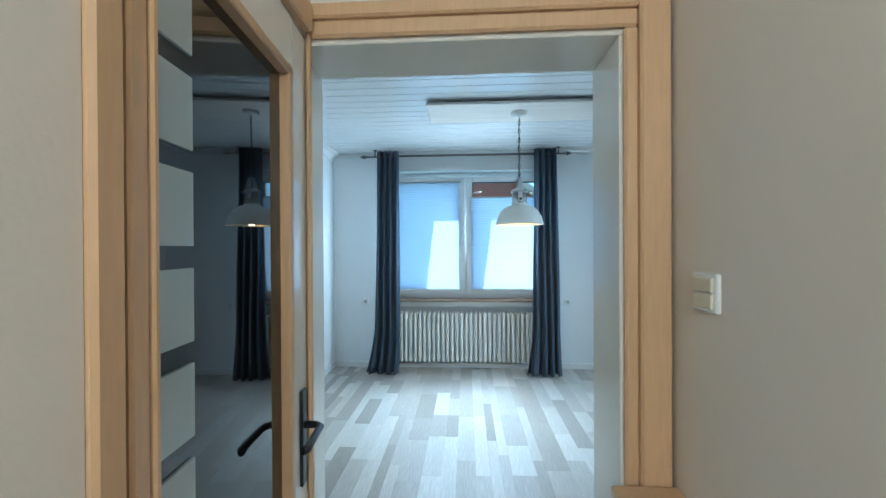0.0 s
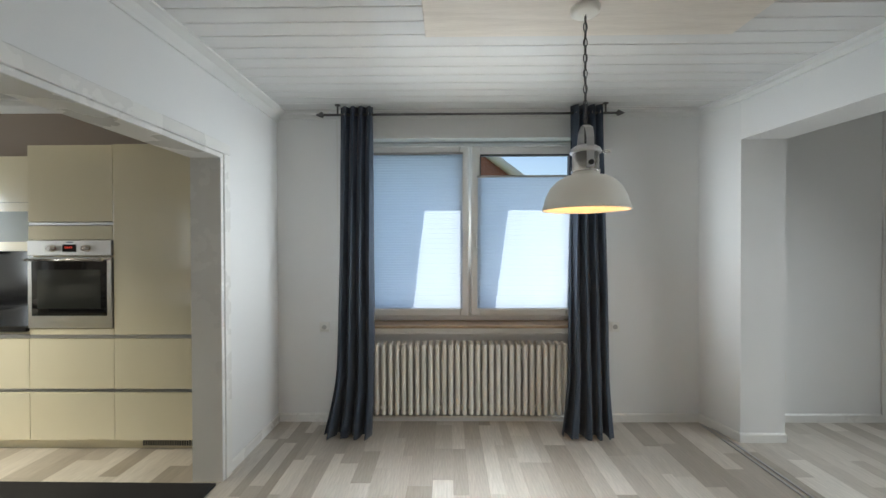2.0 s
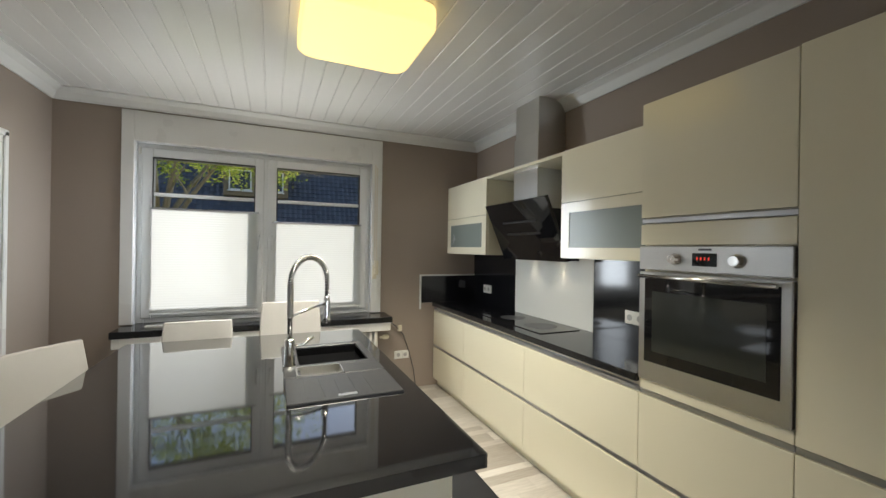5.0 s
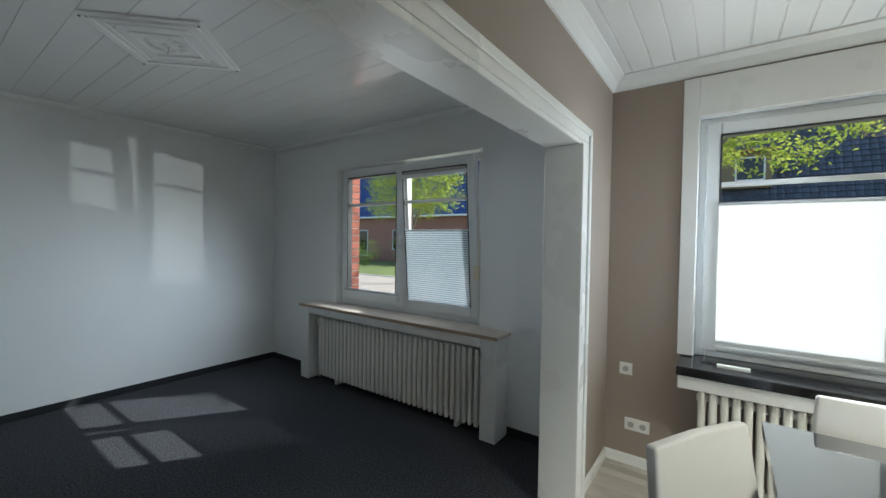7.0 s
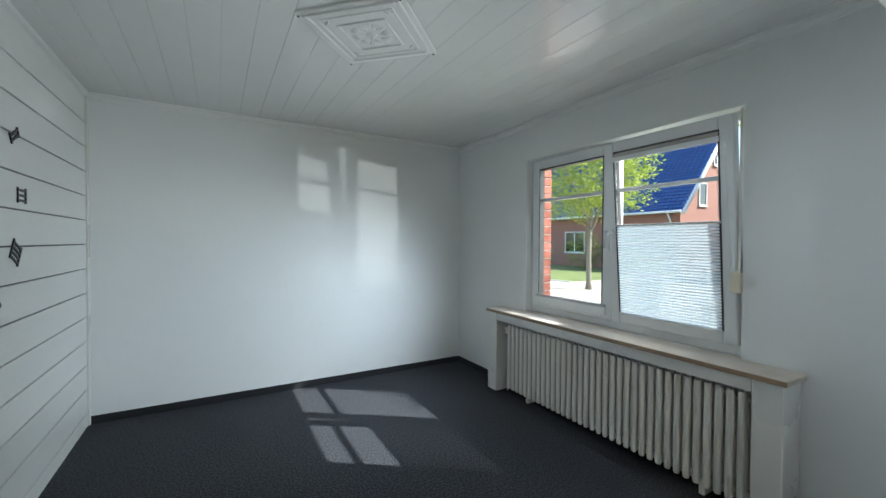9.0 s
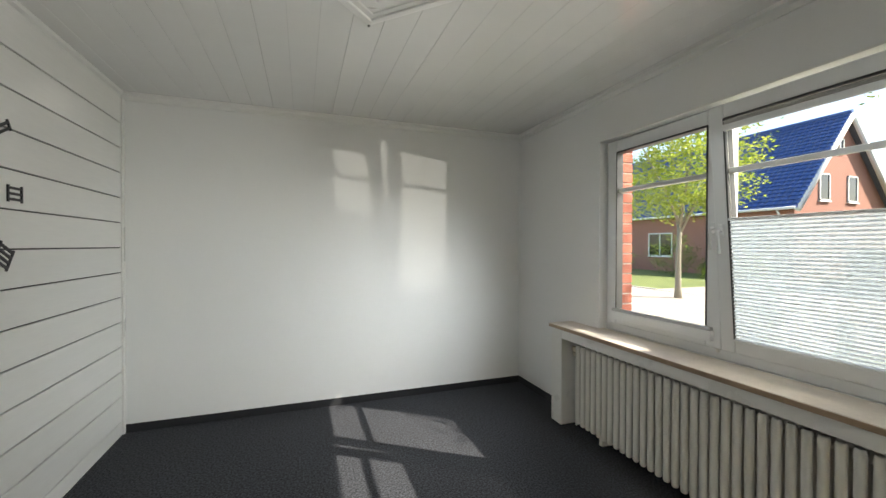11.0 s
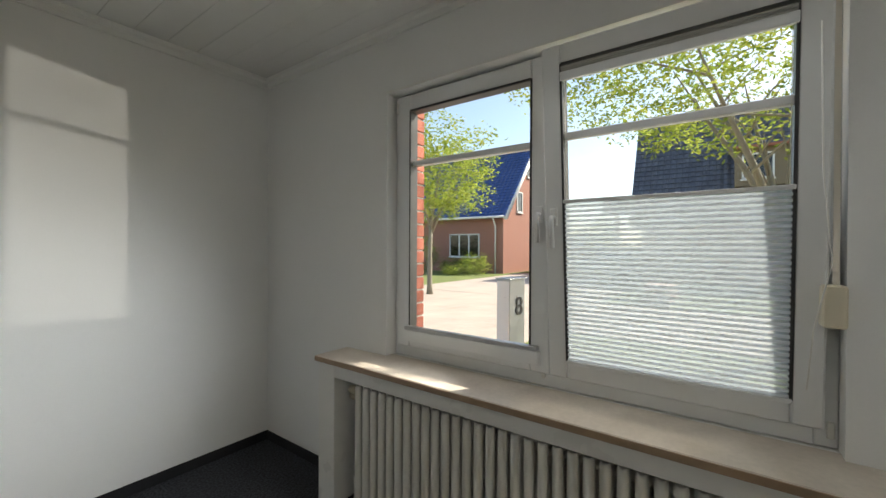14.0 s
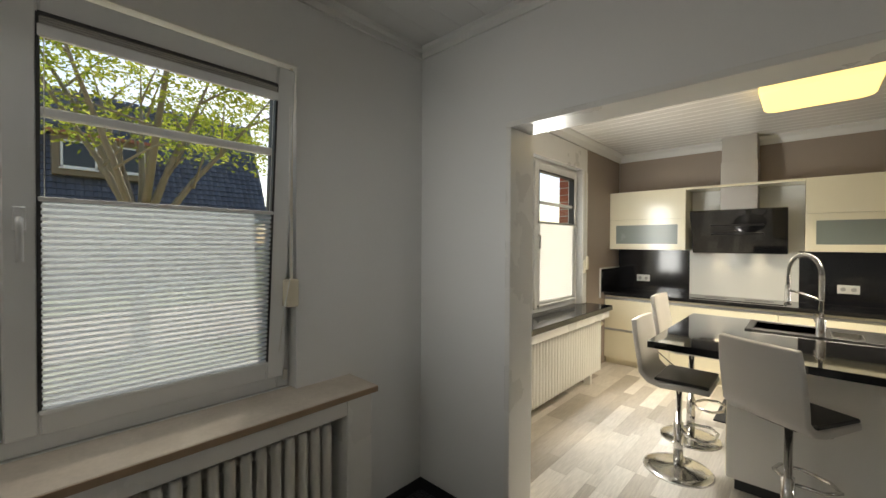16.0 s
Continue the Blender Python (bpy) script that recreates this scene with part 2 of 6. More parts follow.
RED_DIGITS = glow("red_display", (0.9, 0.05, 0.03), 0.35)
BRICK = material("red_brick", (0.36, 0.115, 0.075), 0.85, spots=0.15, scale=20, grain=0.2, grain_scale=150, vary=0.18, bump=0.4)
HOUSEBRICK = material("house_brick_wall", (0.34, 0.16, 0.115), 0.9, spots=0.12, scale=1.5, grain=0.25, grain_scale=14)
MORTAR = material("pale_mortar", (0.52, 0.49, 0.45), 0.9, grain=0.15, grain_scale=120, bump=0.3)
ROOFBLUE = material("blue_glazed_tile", (0.035, 0.085, 0.26), 0.3, spots=0.1, scale=1, vary=0.06, island=True)
ROOFRED = material("red_roof_tile", (0.34, 0.12, 0.07), 0.7, spots=0.15, scale=2)
# dark slate, lifted and blued in its colour for the sky it reflects
ROOFDARK = material("dark_slate_tile", (0.085, 0.095, 0.12), 0.4, spots=0.15, scale=2, vary=0.2, island=True)
FASCIA = material("white_fascia", (0.78, 0.77, 0.74), 0.5, spots=0.04)
GRASS = material("lawn_grass", (0.10, 0.14, 0.03), 0.9, spots=0.4, scale=1.6, grain=0.5, grain_scale=60, tint=(0.20, 0.22, 0.06), bump=0.6)
PAVING = material("tan_brick_paving", (0.37, 0.31, 0.26), 0.85, spots=0.2, scale=1.5, grain=0.35, grain_scale=14, tint=(0.48, 0.40, 0.33))
LEAF = leaf_material("sunny_leaf", (0.17, 0.26, 0.04), (0.42, 0.45, 0.09))
BUSH = leaf_material("shrub_leaf", (0.09, 0.16, 0.04), (0.22, 0.28, 0.06))
BARK = material("grey_bark", (0.24, 0.215, 0.16), 0.9, spots=0.25, scale=8, grain=0.2, grain_scale=60, bump=0.5)
TAILRED = material("red_lamp_plastic", (0.45, 0.02, 0.02), 0.2, spots=0.05)
CARPAINT = material("dark_car_paint", (0.012, 0.016, 0.028), 0.15, spots=0.05, coat=0.5)
TARP = material("blue_tarp", (0.02, 0.09, 0.32), 0.5, spots=0.15, scale=3)
TIMBER = material("weathered_timber", (0.22, 0.17, 0.11), 0.8, spots=0.2, scale=6, grain=0.2, grain_scale=60, stretch=(3, 3, 0.4))
SIGNGREY = material("brushed_grey_metal", (0.42, 0.43, 0.45), 0.4, 0.6, spots=0.05)

# ---- building tools ----
def add_box(bm, a, b, bevel=0.0, segments=1):
    lo, hi = [min(p, q) for p, q in zip(a, b)], [max(p, q) for p, q in zip(a, b)]
    verts = bmesh.ops.create_cube(bm, size=1)["verts"]
    for v in verts:
        v.co = [l + (c + 0.5) * (h - l) for c, l, h in zip(v.co, lo, hi)]
    if bevel:
        edges = list({e for v in verts for e in v.link_edges})
        bmesh.ops.bevel(bm, geom=edges, offset=bevel, segments=segments, profile=0.7, affect="EDGES")
    return bm


def box(a, b, bevel=0.0, segments=1):
    return add_box(bmesh.new(), a, b, bevel, segments)


def boxes(*pairs, bevel=0.0):
    bm = bmesh.new()
    for a, b in pairs:
        add_box(bm, a, b, bevel)
    return bm


def add_tube(bm, points, radius, sides=10, radii=None, closed=False):
    """A round bar along points."""
    pts = [Vector(p) for p in points]
    rings, n = [], len(pts)
    side = None
    for i, p in enumerate(pts):
        a, b = pts[(i - 1) % n] if (i or closed) else p, pts[(i + 1) % n] if (i < n - 1 or closed) else p
        along = (b - a).normalized()
        if side is None:
            side = along.orthogonal().normalized()
        side = (side - along * side.dot(along)).normalized()
        up = along.cross(side)
        r = radii[i] if radii else radius
        rings.append([bm.verts.new(p + r * (math.cos(t) * side + math.sin(t) * up)) for t in [2 * math.pi * k / sides for k in range(sides)]])
    loops = list(zip(rings, rings[1:])) + ([(rings[-1], rings[0])] if closed else [])
    for r0, r1 in loops:
        for k in range(sides):
            f = bm.faces.new((r0[k], r0[(k + 1) % sides], r1[(k + 1) % sides], r1[k]))
            f.smooth = True
    if not closed:
        bm.faces.new(rings[0][::-1]), bm.faces.new(rings[-1])
    return bm


def tube(points, radius, sides=10, radii=None, closed=False):
    return add_tube(bmesh.new(), points, radius, sides, radii, closed)


def lathe(profile, sides=32, middle=(0, 0, 0)):
    """Turns (radius, height) pairs round the upright axis."""
    bm, (mx, my, mz) = bmesh.new(), middle
    rings = []
    for r, z in profile:
        if r < 1e-5:
            rings.append([bm.verts.new((mx, my, mz + z))])
        else:
            rings.append([bm.verts.new((mx + r * math.cos(t), my + r * math.sin(t), mz + z)) for t in [2 * math.pi * k / sides for k in range(sides)]])
    for r0, r1 in zip(rings, rings[1:]):
        for k in range(sides):
            j = (k + 1) % sides
            quad = [r0[k % len(r0)], r0[j % len(r0)], r1[j % len(r1)], r1[k % len(r1)]]
            quad = list(dict.fromkeys(quad))
            if len(quad) > 2:
                bm.faces.new(quad).smooth = True
    bmesh.ops.recalc_face_normals(bm, faces=bm.faces)
    return bm


def extrude_outline(outline, lo, hi, axis="x", bevel=0.0):
    """A prism with the outline (pairs) between lo and hi along the axis."""
    bm = bmesh.new()
    put = {"x": lambda s, p: (s, p[0], p[1]), "y": lambda s, p: (p[0], s, p[1]), "z": lambda s, p: (p[0], p[1], s)}[axis]
    a, b = [bm.verts.new(put(lo, p)) for p in outline], [bm.verts.new(put(hi, p)) for p in outline]
    bm.faces.new(a), bm.faces.new(b[::-1])
    for k in range(len(outline)):
        j = (k + 1) % len(outline)
        bm.faces.new((a[j], a[k], b[k], b[j]))
    bmesh.ops.recalc_face_normals(bm, faces=bm.faces)
    if bevel:
        bmesh.ops.bevel(bm, geom=list(bm.edges), offset=bevel, segments=2, profile=0.7, affect="EDGES")
    return bm


def sheet(x0, x1, z0, z1, y=0.0, flip=False):
    """A single thin pane across x and z, facing -y (or +y)."""
    bm = bmesh.new()
    c = [(x0, y, z0), (x1, y, z0), (x1, y, z1), (x0, y, z1)]
    bm.faces.new([bm.verts.new(p) for p in (c[::-1] if flip else c)])
    return bm


def mesh_of(name, bm, mats):
    me = bpy.data.meshes.new(name)
    bm.to_mesh(me)
    bm.free()
    for m in mats if isinstance(mats, (list, tuple)) else [mats]:
        me.materials.append(m)
    return me


def part(name, bm, mats, parent, label=""):
    ob = new(name, mesh_of(name, bm, mats))
    ob.parent = parent
    if label:
        ob["label"] = label
    return ob


def thing(name, label, category, group="", at=(0, 0, 0), turn=0.0):
    ob = new(name)
    ob.empty_display_size = 0.1
    ob.matrix_world = pose(*at, 0, 0, turn)
    return tagged(ob, label, category, group)


def solid(name, bm, mats, label, category, group="", kind=""):
    return tagged(new(name, mesh_of(name, bm, mats)), label, category, group, kind)


def structure(name, bm, mats, label="", category=""):
    return tagged(new(name, mesh_of(name, bm, mats)), label, category, kind="structure")


def wall_mesh(axis, lo, hi, face0, face1, z0, z1, holes=(), pick=None):
    """A wall along an axis from lo to hi, between its two faces, with holes (from, to, bottom, top). pick(normal): the material's slot."""
    bm = bmesh.new()
    cuts_s = sorted({lo, hi, *[h[0] for h in holes], *[h[1] for h in holes]})
    cuts_z = sorted({z0, z1, *[h[2] for h in holes], *[h[3] for h in holes]})
    filled = {}
    for i, (s0, s1) in enumerate(zip(cuts_s, cuts_s[1:])):
        for k, (b0, b1) in enumerate(zip(cuts_z, cuts_z[1:])):
            ms, mz = (s0 + s1) / 2, (b0 + b1) / 2
            filled[i, k] = not any(h[0] < ms < h[1] and h[2] < mz < h[3] for h in holes)
    at = (lambda s, f, z: (s, f, z)) if axis == "x" else (lambda s, f, z: (f, s, z))
    ns, nz = len(cuts_s) - 1, len(cuts_z) - 1
    for (i, k), full in filled.items():
        if not full:
            continue
        s0, s1, b0, b1 = cuts_s[i], cuts_s[i + 1], cuts_z[k], cuts_z[k + 1]
        quads = [[at(s0, face0, b0), at(s1, face0, b0), at(s1, face0, b1), at(s0, face0, b1)], [at(s0, face1, b0), at(s1, face1, b0), at(s1, face1, b1), at(s0, face1, b1)]]
        for di, dk, quad in ((-1, 0, [(s0, b0), (s0, b1)]), (1, 0, [(s1, b0), (s1, b1)]), (0, -1, [(s0, b0), (s1, b0)]), (0, 1, [(s0, b1), (s1, b1)])):
            if not filled.get((i + di, k + dk), False):
                (p0, q0), (p1, q1) = quad
                quads.append([at(p0, face0, q0), at(p1, face0, q1), at(p1, face1, q1), at(p0, face1, q0)])
        for q in quads:
            bm.faces.new([bm.verts.new(c) for c in q])
    bmesh.ops.remove_doubles(bm, verts=bm.verts, dist=1e-5)
    bmesh.ops.recalc_face_normals(bm, faces=bm.faces)
    if pick:
        for f in bm.faces:
            f.material_index = pick(f.normal)
    return bm


def ceiling_planks(x0, x1, y0, y1, z, width, along, gap=0.006, thick=0.012, edge=0.0025):
    """Lacquered ceiling panels with open joints, under a backing."""
    bm = box((x0, y0, z + thick * 0.6), (x1, y1, z + 0.08))
    lo, hi = (y0, y1) if along == "x" else (x0, x1)
    s, k = lo, 0
    while s < hi - 0.01:
        e = min(s + width, hi)
        a, b = ((x0, s + gap / 2, z), (x1, e - gap / 2, z + thick)) if along == "x" else ((s + gap / 2, y0, z), (e - gap / 2, y1, z + thick))
        add_box(bm, a, b, edge)
        s, k = e, k + 1
    return bm


def cornice(points, profile):
    """A moulding along a path of (x, y) corners; profile: (distance into the room, height) pairs, the room lies to the left of the path."""
    bm = bmesh.new()
    pts = [Vector((*p, 0)) for p in points]
    rings = []
    for i, p in enumerate(pts):
        d0 = (p - pts[i - 1]).normalized() if i else (pts[1] - p).normalized()
        d1 = (pts[i + 1] - p).normalized() if i < len(pts) - 1 else d0
        n0, n1 = Vector((-d0.y, d0.x, 0)), Vector((-d1.y, d1.x, 0))
        m = (n0 + n1).normalized()
        m = m / max(0.3, m.dot(n0))
        rings.append([bm.verts.new(p + m * r + Vector((0, 0, z))) for r, z in profile])
    k = len(profile)
    for r0, r1 in zip(rings, rings[1:]):
        for j in range(k):
            bm.faces.new((r0[j], r0[(j + 1) % k], r1[(j + 1) % k], r1[j]))
    bm.faces.new(rings[0]), bm.faces.new(rings[-1])
    bmesh.ops.recalc_face_normals(bm, faces=bm.faces)
    return bm


def radiator(name, label, lo, hi, axis, front, back, z0, z1, count, group=""):
    """Cast column radiator: equal sections side by side, each with a front and a back column."""
    ob = thing(name, label, "radiator", group)
    step = (hi - lo) / count
    half, depth = step / 2, abs(back - front)
    sgn = 1 if back > front else -1
    r = min(half * 0.74, 0.024)
    bm = bmesh.new()
    for c, rr in ((r, r), (depth / 2, r * 0.8), (depth - r, r)):
        pts, radii = [], []
        for k in range(5):
            u = k / 4 * math.pi / 2
            pts.append((0, c, z0 + r * 0.9 * (1 - math.cos(u)) + 0.0)), radii.append(rr * (0.62 + 0.38 * math.sin(u)))
        for k in range(5):
            u = k / 4 * math.pi / 2
            pts.append((0, c, z1 - r * 0.9 * (1 - math.sin(u)))), radii.append(rr * (0.62 + 0.38 * math.cos(u)))
        add_tube(bm, pts, r, 8, radii)
    for z in (z0 + 0.045, z1 - 0.045):
        add_tube(bm, [(0, r, z), (0, depth - r, z)], r * 0.9, 8)
        add_tube(bm, [(-half, depth / 2, z), (half, depth / 2, z)], 0.02, 8)
    me = mesh_of("section", bm, ENAMEL)
    for k in range(count):
        o = new("section", me)
        s = lo + (k + 0.5) * step
        if axis == "x":
            o.matrix_world = pose(s, front, 0, 0, 0, 0 if sgn > 0 else 180)
        else:
            o.matrix_world = pose(front, s, 0, 0, 0, 90 if sgn < 0 else -90)
        o.parent = ob
    return ob


def valve(parent, at, along):
    a = Vector(along)
    part("valve", tube([Vector(at), Vector(at) + a * 0.03, Vector(at) + a * 0.03, Vector(at) + a * 0.075, Vector(at) + a * 0.085], 0.02, 12, [0.012, 0.012, 0.023, 0.022, 0.012]), IVORY, parent, "ivory thermostat knob")


def socket(label, at, normal, count=1, upright=False):
    """Wall sockets side by side in one frame."""
    n = Vector(normal)
    side = Vector((0, 0, 1)) if upright else Vector((-n.y, n.x, 0))
    ob = thing("wall_socket", label, "socket", "wall sockets")
    c = Vector(at)

    def block(w0, w1, h0, h1, d0, d1, bevel=0.002):
        other = Vector((0, 0, 1)) if not upright else Vector((-n.y, n.x, 0))
        return box(c + side * w0 + other * h0 + n * d0, c + side * w1 + other * h1 + n * d1, bevel)

    w = 0.0355 * count
    part("frame", block(-w - 0.004, w + 0.004, -0.04, 0.04, 0, 0.009), PLASTIC, ob)
    for k in range(count):
        m = (k - (count - 1) / 2) * 0.071
        part("insert", block(m - 0.028, m + 0.028, -0.028, 0.028, 0.009, 0.013), PLASTIC, ob)
        ring = bmesh.new()
        mid = c + side * m + n * 0.0135
        add_tube(ring, [mid, mid + n * 0.001], 0.019, 16)
        part("well", ring, WELL, ob, "round socket well, its shade put in as grey")
    return ob

# ---- floors, walls, ceilings ----
H = 2.72
structure("floor_wood", box((-5.6, 1.12, -0.2), (4.6, 4.9, -0.006)), MORTAR, "dark joints under the patchwork laminate floor", "floor")
structure("floor_hall", box((-1.6, -1.7, -0.2), (1.9, 1.28, 0.0)), LAMINATE_FAR, "pale hall floor", "floor")
structure("floor_carpet", box((-5.6, -2.9, -0.2), (-1.75, 1.12, 0.0)), CARPET, "anthracite needle-felt carpet floor", "floor")
structure("wall_north", wall_mesh("x", -1.56, 4.6, 4.75, 4.87, -0.2, H, [(-0.85, 0.93, 0.04, 2.26)]), WHITE, "white painted wall with a radiator niche", "wall")
structure("wall_north_outer", wall_mesh("x", -5.6, 4.6, 4.873, 5.1, -0.3, H + 0.2, [(-0.85, 0.93, 0.80, 2.24)], lambda n: 1 if n.y > 0.5 else 0), [WHITE, HOUSEBRICK], "outer wall layer of the house", "wall")
structure("wall_kitchen_north", wall_mesh("x", -5.5, -1.56, 4.76, 4.87, -0.2, H), TAUPE, "taupe painted kitchen wall", "wall")
structure("wall_kitchen_east", wall_mesh("y", 1.28, 4.75, -1.64, -1.495, -0.1, H, [(1.75, 3.95, -0.1, 1.945)], lambda n: 1 if n.x < -0.5 else 0), [WHITE, TAUPE], "white wall with a wide opening to the kitchen", "wall")
structure("wall_kitchen_west", wall_mesh("y", 1.22, 4.76, -5.60, -5.505, -0.2, H, [(1.72, 3.60, 0.74, 2.235)], lambda n: 0 if n.x > 0.5 else 1), [TAUPE, PVC], "taupe painted kitchen window wall", "wall")
structure("wall_kitchen_south", wall_mesh("x", -5.60, -1.64, 1.055, 1.22, -0.1, H, [(-4.78, -2.1, -0.1, 2.005)], lambda n: 1 if n.y > 0.5 else 0), [WHITE, TAUPE], "wall with a wide opening, taupe towards the kitchen", "wall")
structure("wall_room_west", wall_mesh("y", -2.9, 1.054, -5.52, -5.365, -0.2, H, [(-1.465, 0.29, 0.785, 2.195)]), WHITE, "white painted window wall", "wall")
structure("wall_room_south", wall_mesh("x", -5.52, -1.75, -2.9, -2.635, -0.1, H), WHITE, "white painted wall with faint scuffs", "wall")
structure("wall_room_east", wall_mesh("y", -2.9, 1.054, -1.965, -1.72, -0.1, H), BLACK, "dark backing of the plank wall", "wall")
structure("wall_dining_south", wall_mesh("x", -1.495, 2.6, 1.28, 1.46, -0.1, H, [(-0.417, 0.455, -0.1, 1.935)], lambda n: 1 if n.y < -0.5 else 0), [WHITE, HALL], "wall with the doorway to the hall", "wall")
structure("wall_side_pier", extrude_outline([(1.855, 4.75), (1.945, 4.43), (2.26, 4.43), (2.30, 4.75)], -0.1, H, "z"), WHITE, "white wall pier beside the wide opening", "wall")
structure("wall_side_beam", extrude_outline([(1.945, 4.43), (2.21, 1.46), (2.53, 1.46), (2.26, 4.43)], 2.15, H, "z"), WHITE, "white beam over the wide opening", "wall")
structure("wall_side_east", wall_mesh("y", 1.44, 4.9, 4.5, 4.7, -0.2, H), WHITE, "white painted wall", "wall")
structure("wall_side_south", wall_mesh("x", 2.6, 4.6, 1.28, 1.46, -0.2, H), WHITE, "white painted wall", "wall")
structure("wall_hall_left", wall_mesh("y", -1.6, 1.28, -0.49, -0.36, -0.1, H, [(0.655, 1.262, -0.1, 1.93)]), HALL, "beige hall wall", "wall")
structure("wall_hall_near", box((-0.359, -1.6, -0.1), (-0.318, 0.612, H)), HALL, "beige hall wall", "wall")
structure("wall_hall_right", wall_mesh("y", -1.6, 1.28, 0.56, 0.80, -0.1, H), HALL, "beige hall wall", "wall")
structure("wall_hall_back", wall_mesh("x", -1.6, 1.9, -1.75, -1.6, -0.1, H), HALL, "beige hall wall", "wall")
structure("wall_closet", boxes(((-1.50, -1.6, -0.1), (-1.40, 1.28, H)), ((-1.4, -1.6, -0.1), (-0.49, -0.6, H))), HALL, "dim wall behind the glazed hall door", "wall")
structure("ceiling_dining", ceiling_planks(-1.6, 2.35, 1.38, 4.80, 2.475, 0.118, "x"), PANEL, "white lacquered ceiling panels", "ceiling")
structure("ceiling_side", ceiling_planks(2.2, 4.55, 1.38, 4.80, 2.45, 0.118, "x"), PANEL, "white lacquered ceiling panels", "ceiling")
structure("ceiling_kitchen", ceiling_planks(-5.6, -1.58, 1.12, 4.80, 2.565, 0.118, "x"), PANEL, "white lacquered kitchen ceiling panels", "ceiling")
structure("ceiling_room", ceiling_planks(-5.5, -1.85, -2.75, 1.12, 2.55, 0.155, "y", 0.0014, 0.012, 0.001), PANEL, "white painted ceiling panels", "ceiling")
structure("ceiling_hall", box((-1.6, -1.7, 2.5), (1.9, 1.3, 2.6)), WHITE, "white hall ceiling", "ceiling")
structure("roof_slab", box((-5.68, -3.0, H), (4.8, 5.15, H + 0.25)), MORTAR, "slab over the rooms", "ceiling")

# cornices, skirtings
CURVE = [(0.0, 0.0), (0.0, -0.085), (0.012, -0.085), (0.018, -0.07), (0.04, -0.035), (0.07, -0.018), (0.085, -0.012), (0.085, 0.0)]
STRIP = [(0.0, 0.0), (0.0, -0.06), (0.014, -0.06), (0.016, -0.03), (0.035, -0.02), (0.04, 0.0)]
def at_height(profile, z):
    return [(r, z + h) for r, h in profile]
structure("cornice_kitchen", cornice([(-1.64, 4.76), (-5.505, 4.76), (-5.505, 1.22), (-1.64, 1.22)], at_height(CURVE, 2.567)), CORNICE, "white coved cornice", "cornice")
structure("cornice_dining", cornice([(-1.495, 4.75), (-1.495, 1.46)], at_height(CURVE, 2.477)), CORNICE, "white coved cornice", "cornice")
structure("cornice_dining", cornice([(1.855, 4.75), (-1.495, 4.75)], at_height(STRIP, 2.477)), CORNICE, "white cornice strip", "cornice")
structure("cornice_dining", cornice([(2.21, 1.46), (1.945, 4.43), (1.855, 4.75)], at_height(STRIP, 2.477)), CORNICE, "white cornice strip", "cornice")
structure("cornice_room", cornice([(-1.96, -2.635), (-1.96, 1.055), (-5.365, 1.055), (-5.365, -2.635), (-1.96, -2.635)], at_height(STRIP, 2.552)), CORNICE, "off-white cornice strip", "cornice")
SKIRT = [(0.0, 0.0), (0.0, 0.065), (0.008, 0.065), (0.014, 0.055), (0.014, 0.0)]
def skirting(name, pts, mat, label, profile=SKIRT):
    structure(name, cornice(pts, profile), mat, label, "skirting")
skirting("baseboard_dining", [(1.855, 4.75), (0.93, 4.75)], TRIM, "white skirting board")
skirting("baseboard_dining", [(-0.85, 4.75), (-1.495, 4.75), (-1.495, 4.03)], TRIM, "white skirting board")
skirting("baseboard_dining", [(2.26, 4.43), (1.945, 4.43), (1.858, 4.745)], TRIM, "white skirting board")
skirting("baseboard_side", [(4.5, 4.75), (2.30, 4.75)], TRIM, "white skirting board")
skirting("baseboard_kitchen", [(-5.505, 3.9), (-5.505, 1.22), (-4.96, 1.22)], TRIM, "white skirting board")
DARK = [(0.0, 0.0), (0.0, 0.062), (0.007, 0.062), (0.009, 0.0)]
skirting("baseboard_room", [(-1.962, 1.0), (-1.962, -2.635)][::-1], SKIRT_DARK, "dark carpet skirting", DARK)
skirting("baseboard_room", [(-4.80, 1.055), (-5.365, 1.055), (-5.365, -2.635), (-1.962, -2.635)], SKIRT_DARK, "dark carpet skirting", DARK)

# casings of the two wide openings
def opening_trim(name, bm, label):
    structure(name, bm, TRIM, label, "trim")
opening_trim("trim_kitchen_opening", boxes(((-1.66, 3.935, 0), (-1.475, 3.962, 1.93)), ((-1.66, 1.75, 1.93), (-1.475, 3.962, 1.958)), bevel=0.003), "white lining of the kitchen opening")
opening_trim("trim_kitchen_opening", boxes(((-1.483, 3.963, 0), (-1.468, 4.025, 1.958)), ((-1.483, 1.75, 1.959), (-1.468, 4.025, 2.025)), bevel=0.003), "white flat casing on the kitchen opening")
opening_trim("trim_room_opening", boxes(((-4.779, 1.045, 0), (-4.75, 1.255, 1.985)), ((-4.779, 1.045, 1.986), (-2.1, 1.235, 2.012)), bevel=0.003), "white lining of the wide opening")
opening_trim("trim_room_opening", boxes(((-4.93, 1.222, 0), (-4.78, 1.238, 2.013)), ((-4.93, 1.222, 2.014), (-2.05, 1.238, 2.085)), ((-4.94, 1.238, 0), (-4.90, 1.25, 2.085)), ((-4.94, 1.238, 2.055), (-2.05, 1.25, 2.095)), bevel=0.004), "white profiled casing")
structure("floor_track", boxes(((1.835, 1.9, -0.004), (1.852, 4.70, 0.006)), ((1.875, 1.9, -0.004), (1.892, 4.70, 0.006)), bevel=0.002), ALU, "metal sliding-door track in the floor", "track")

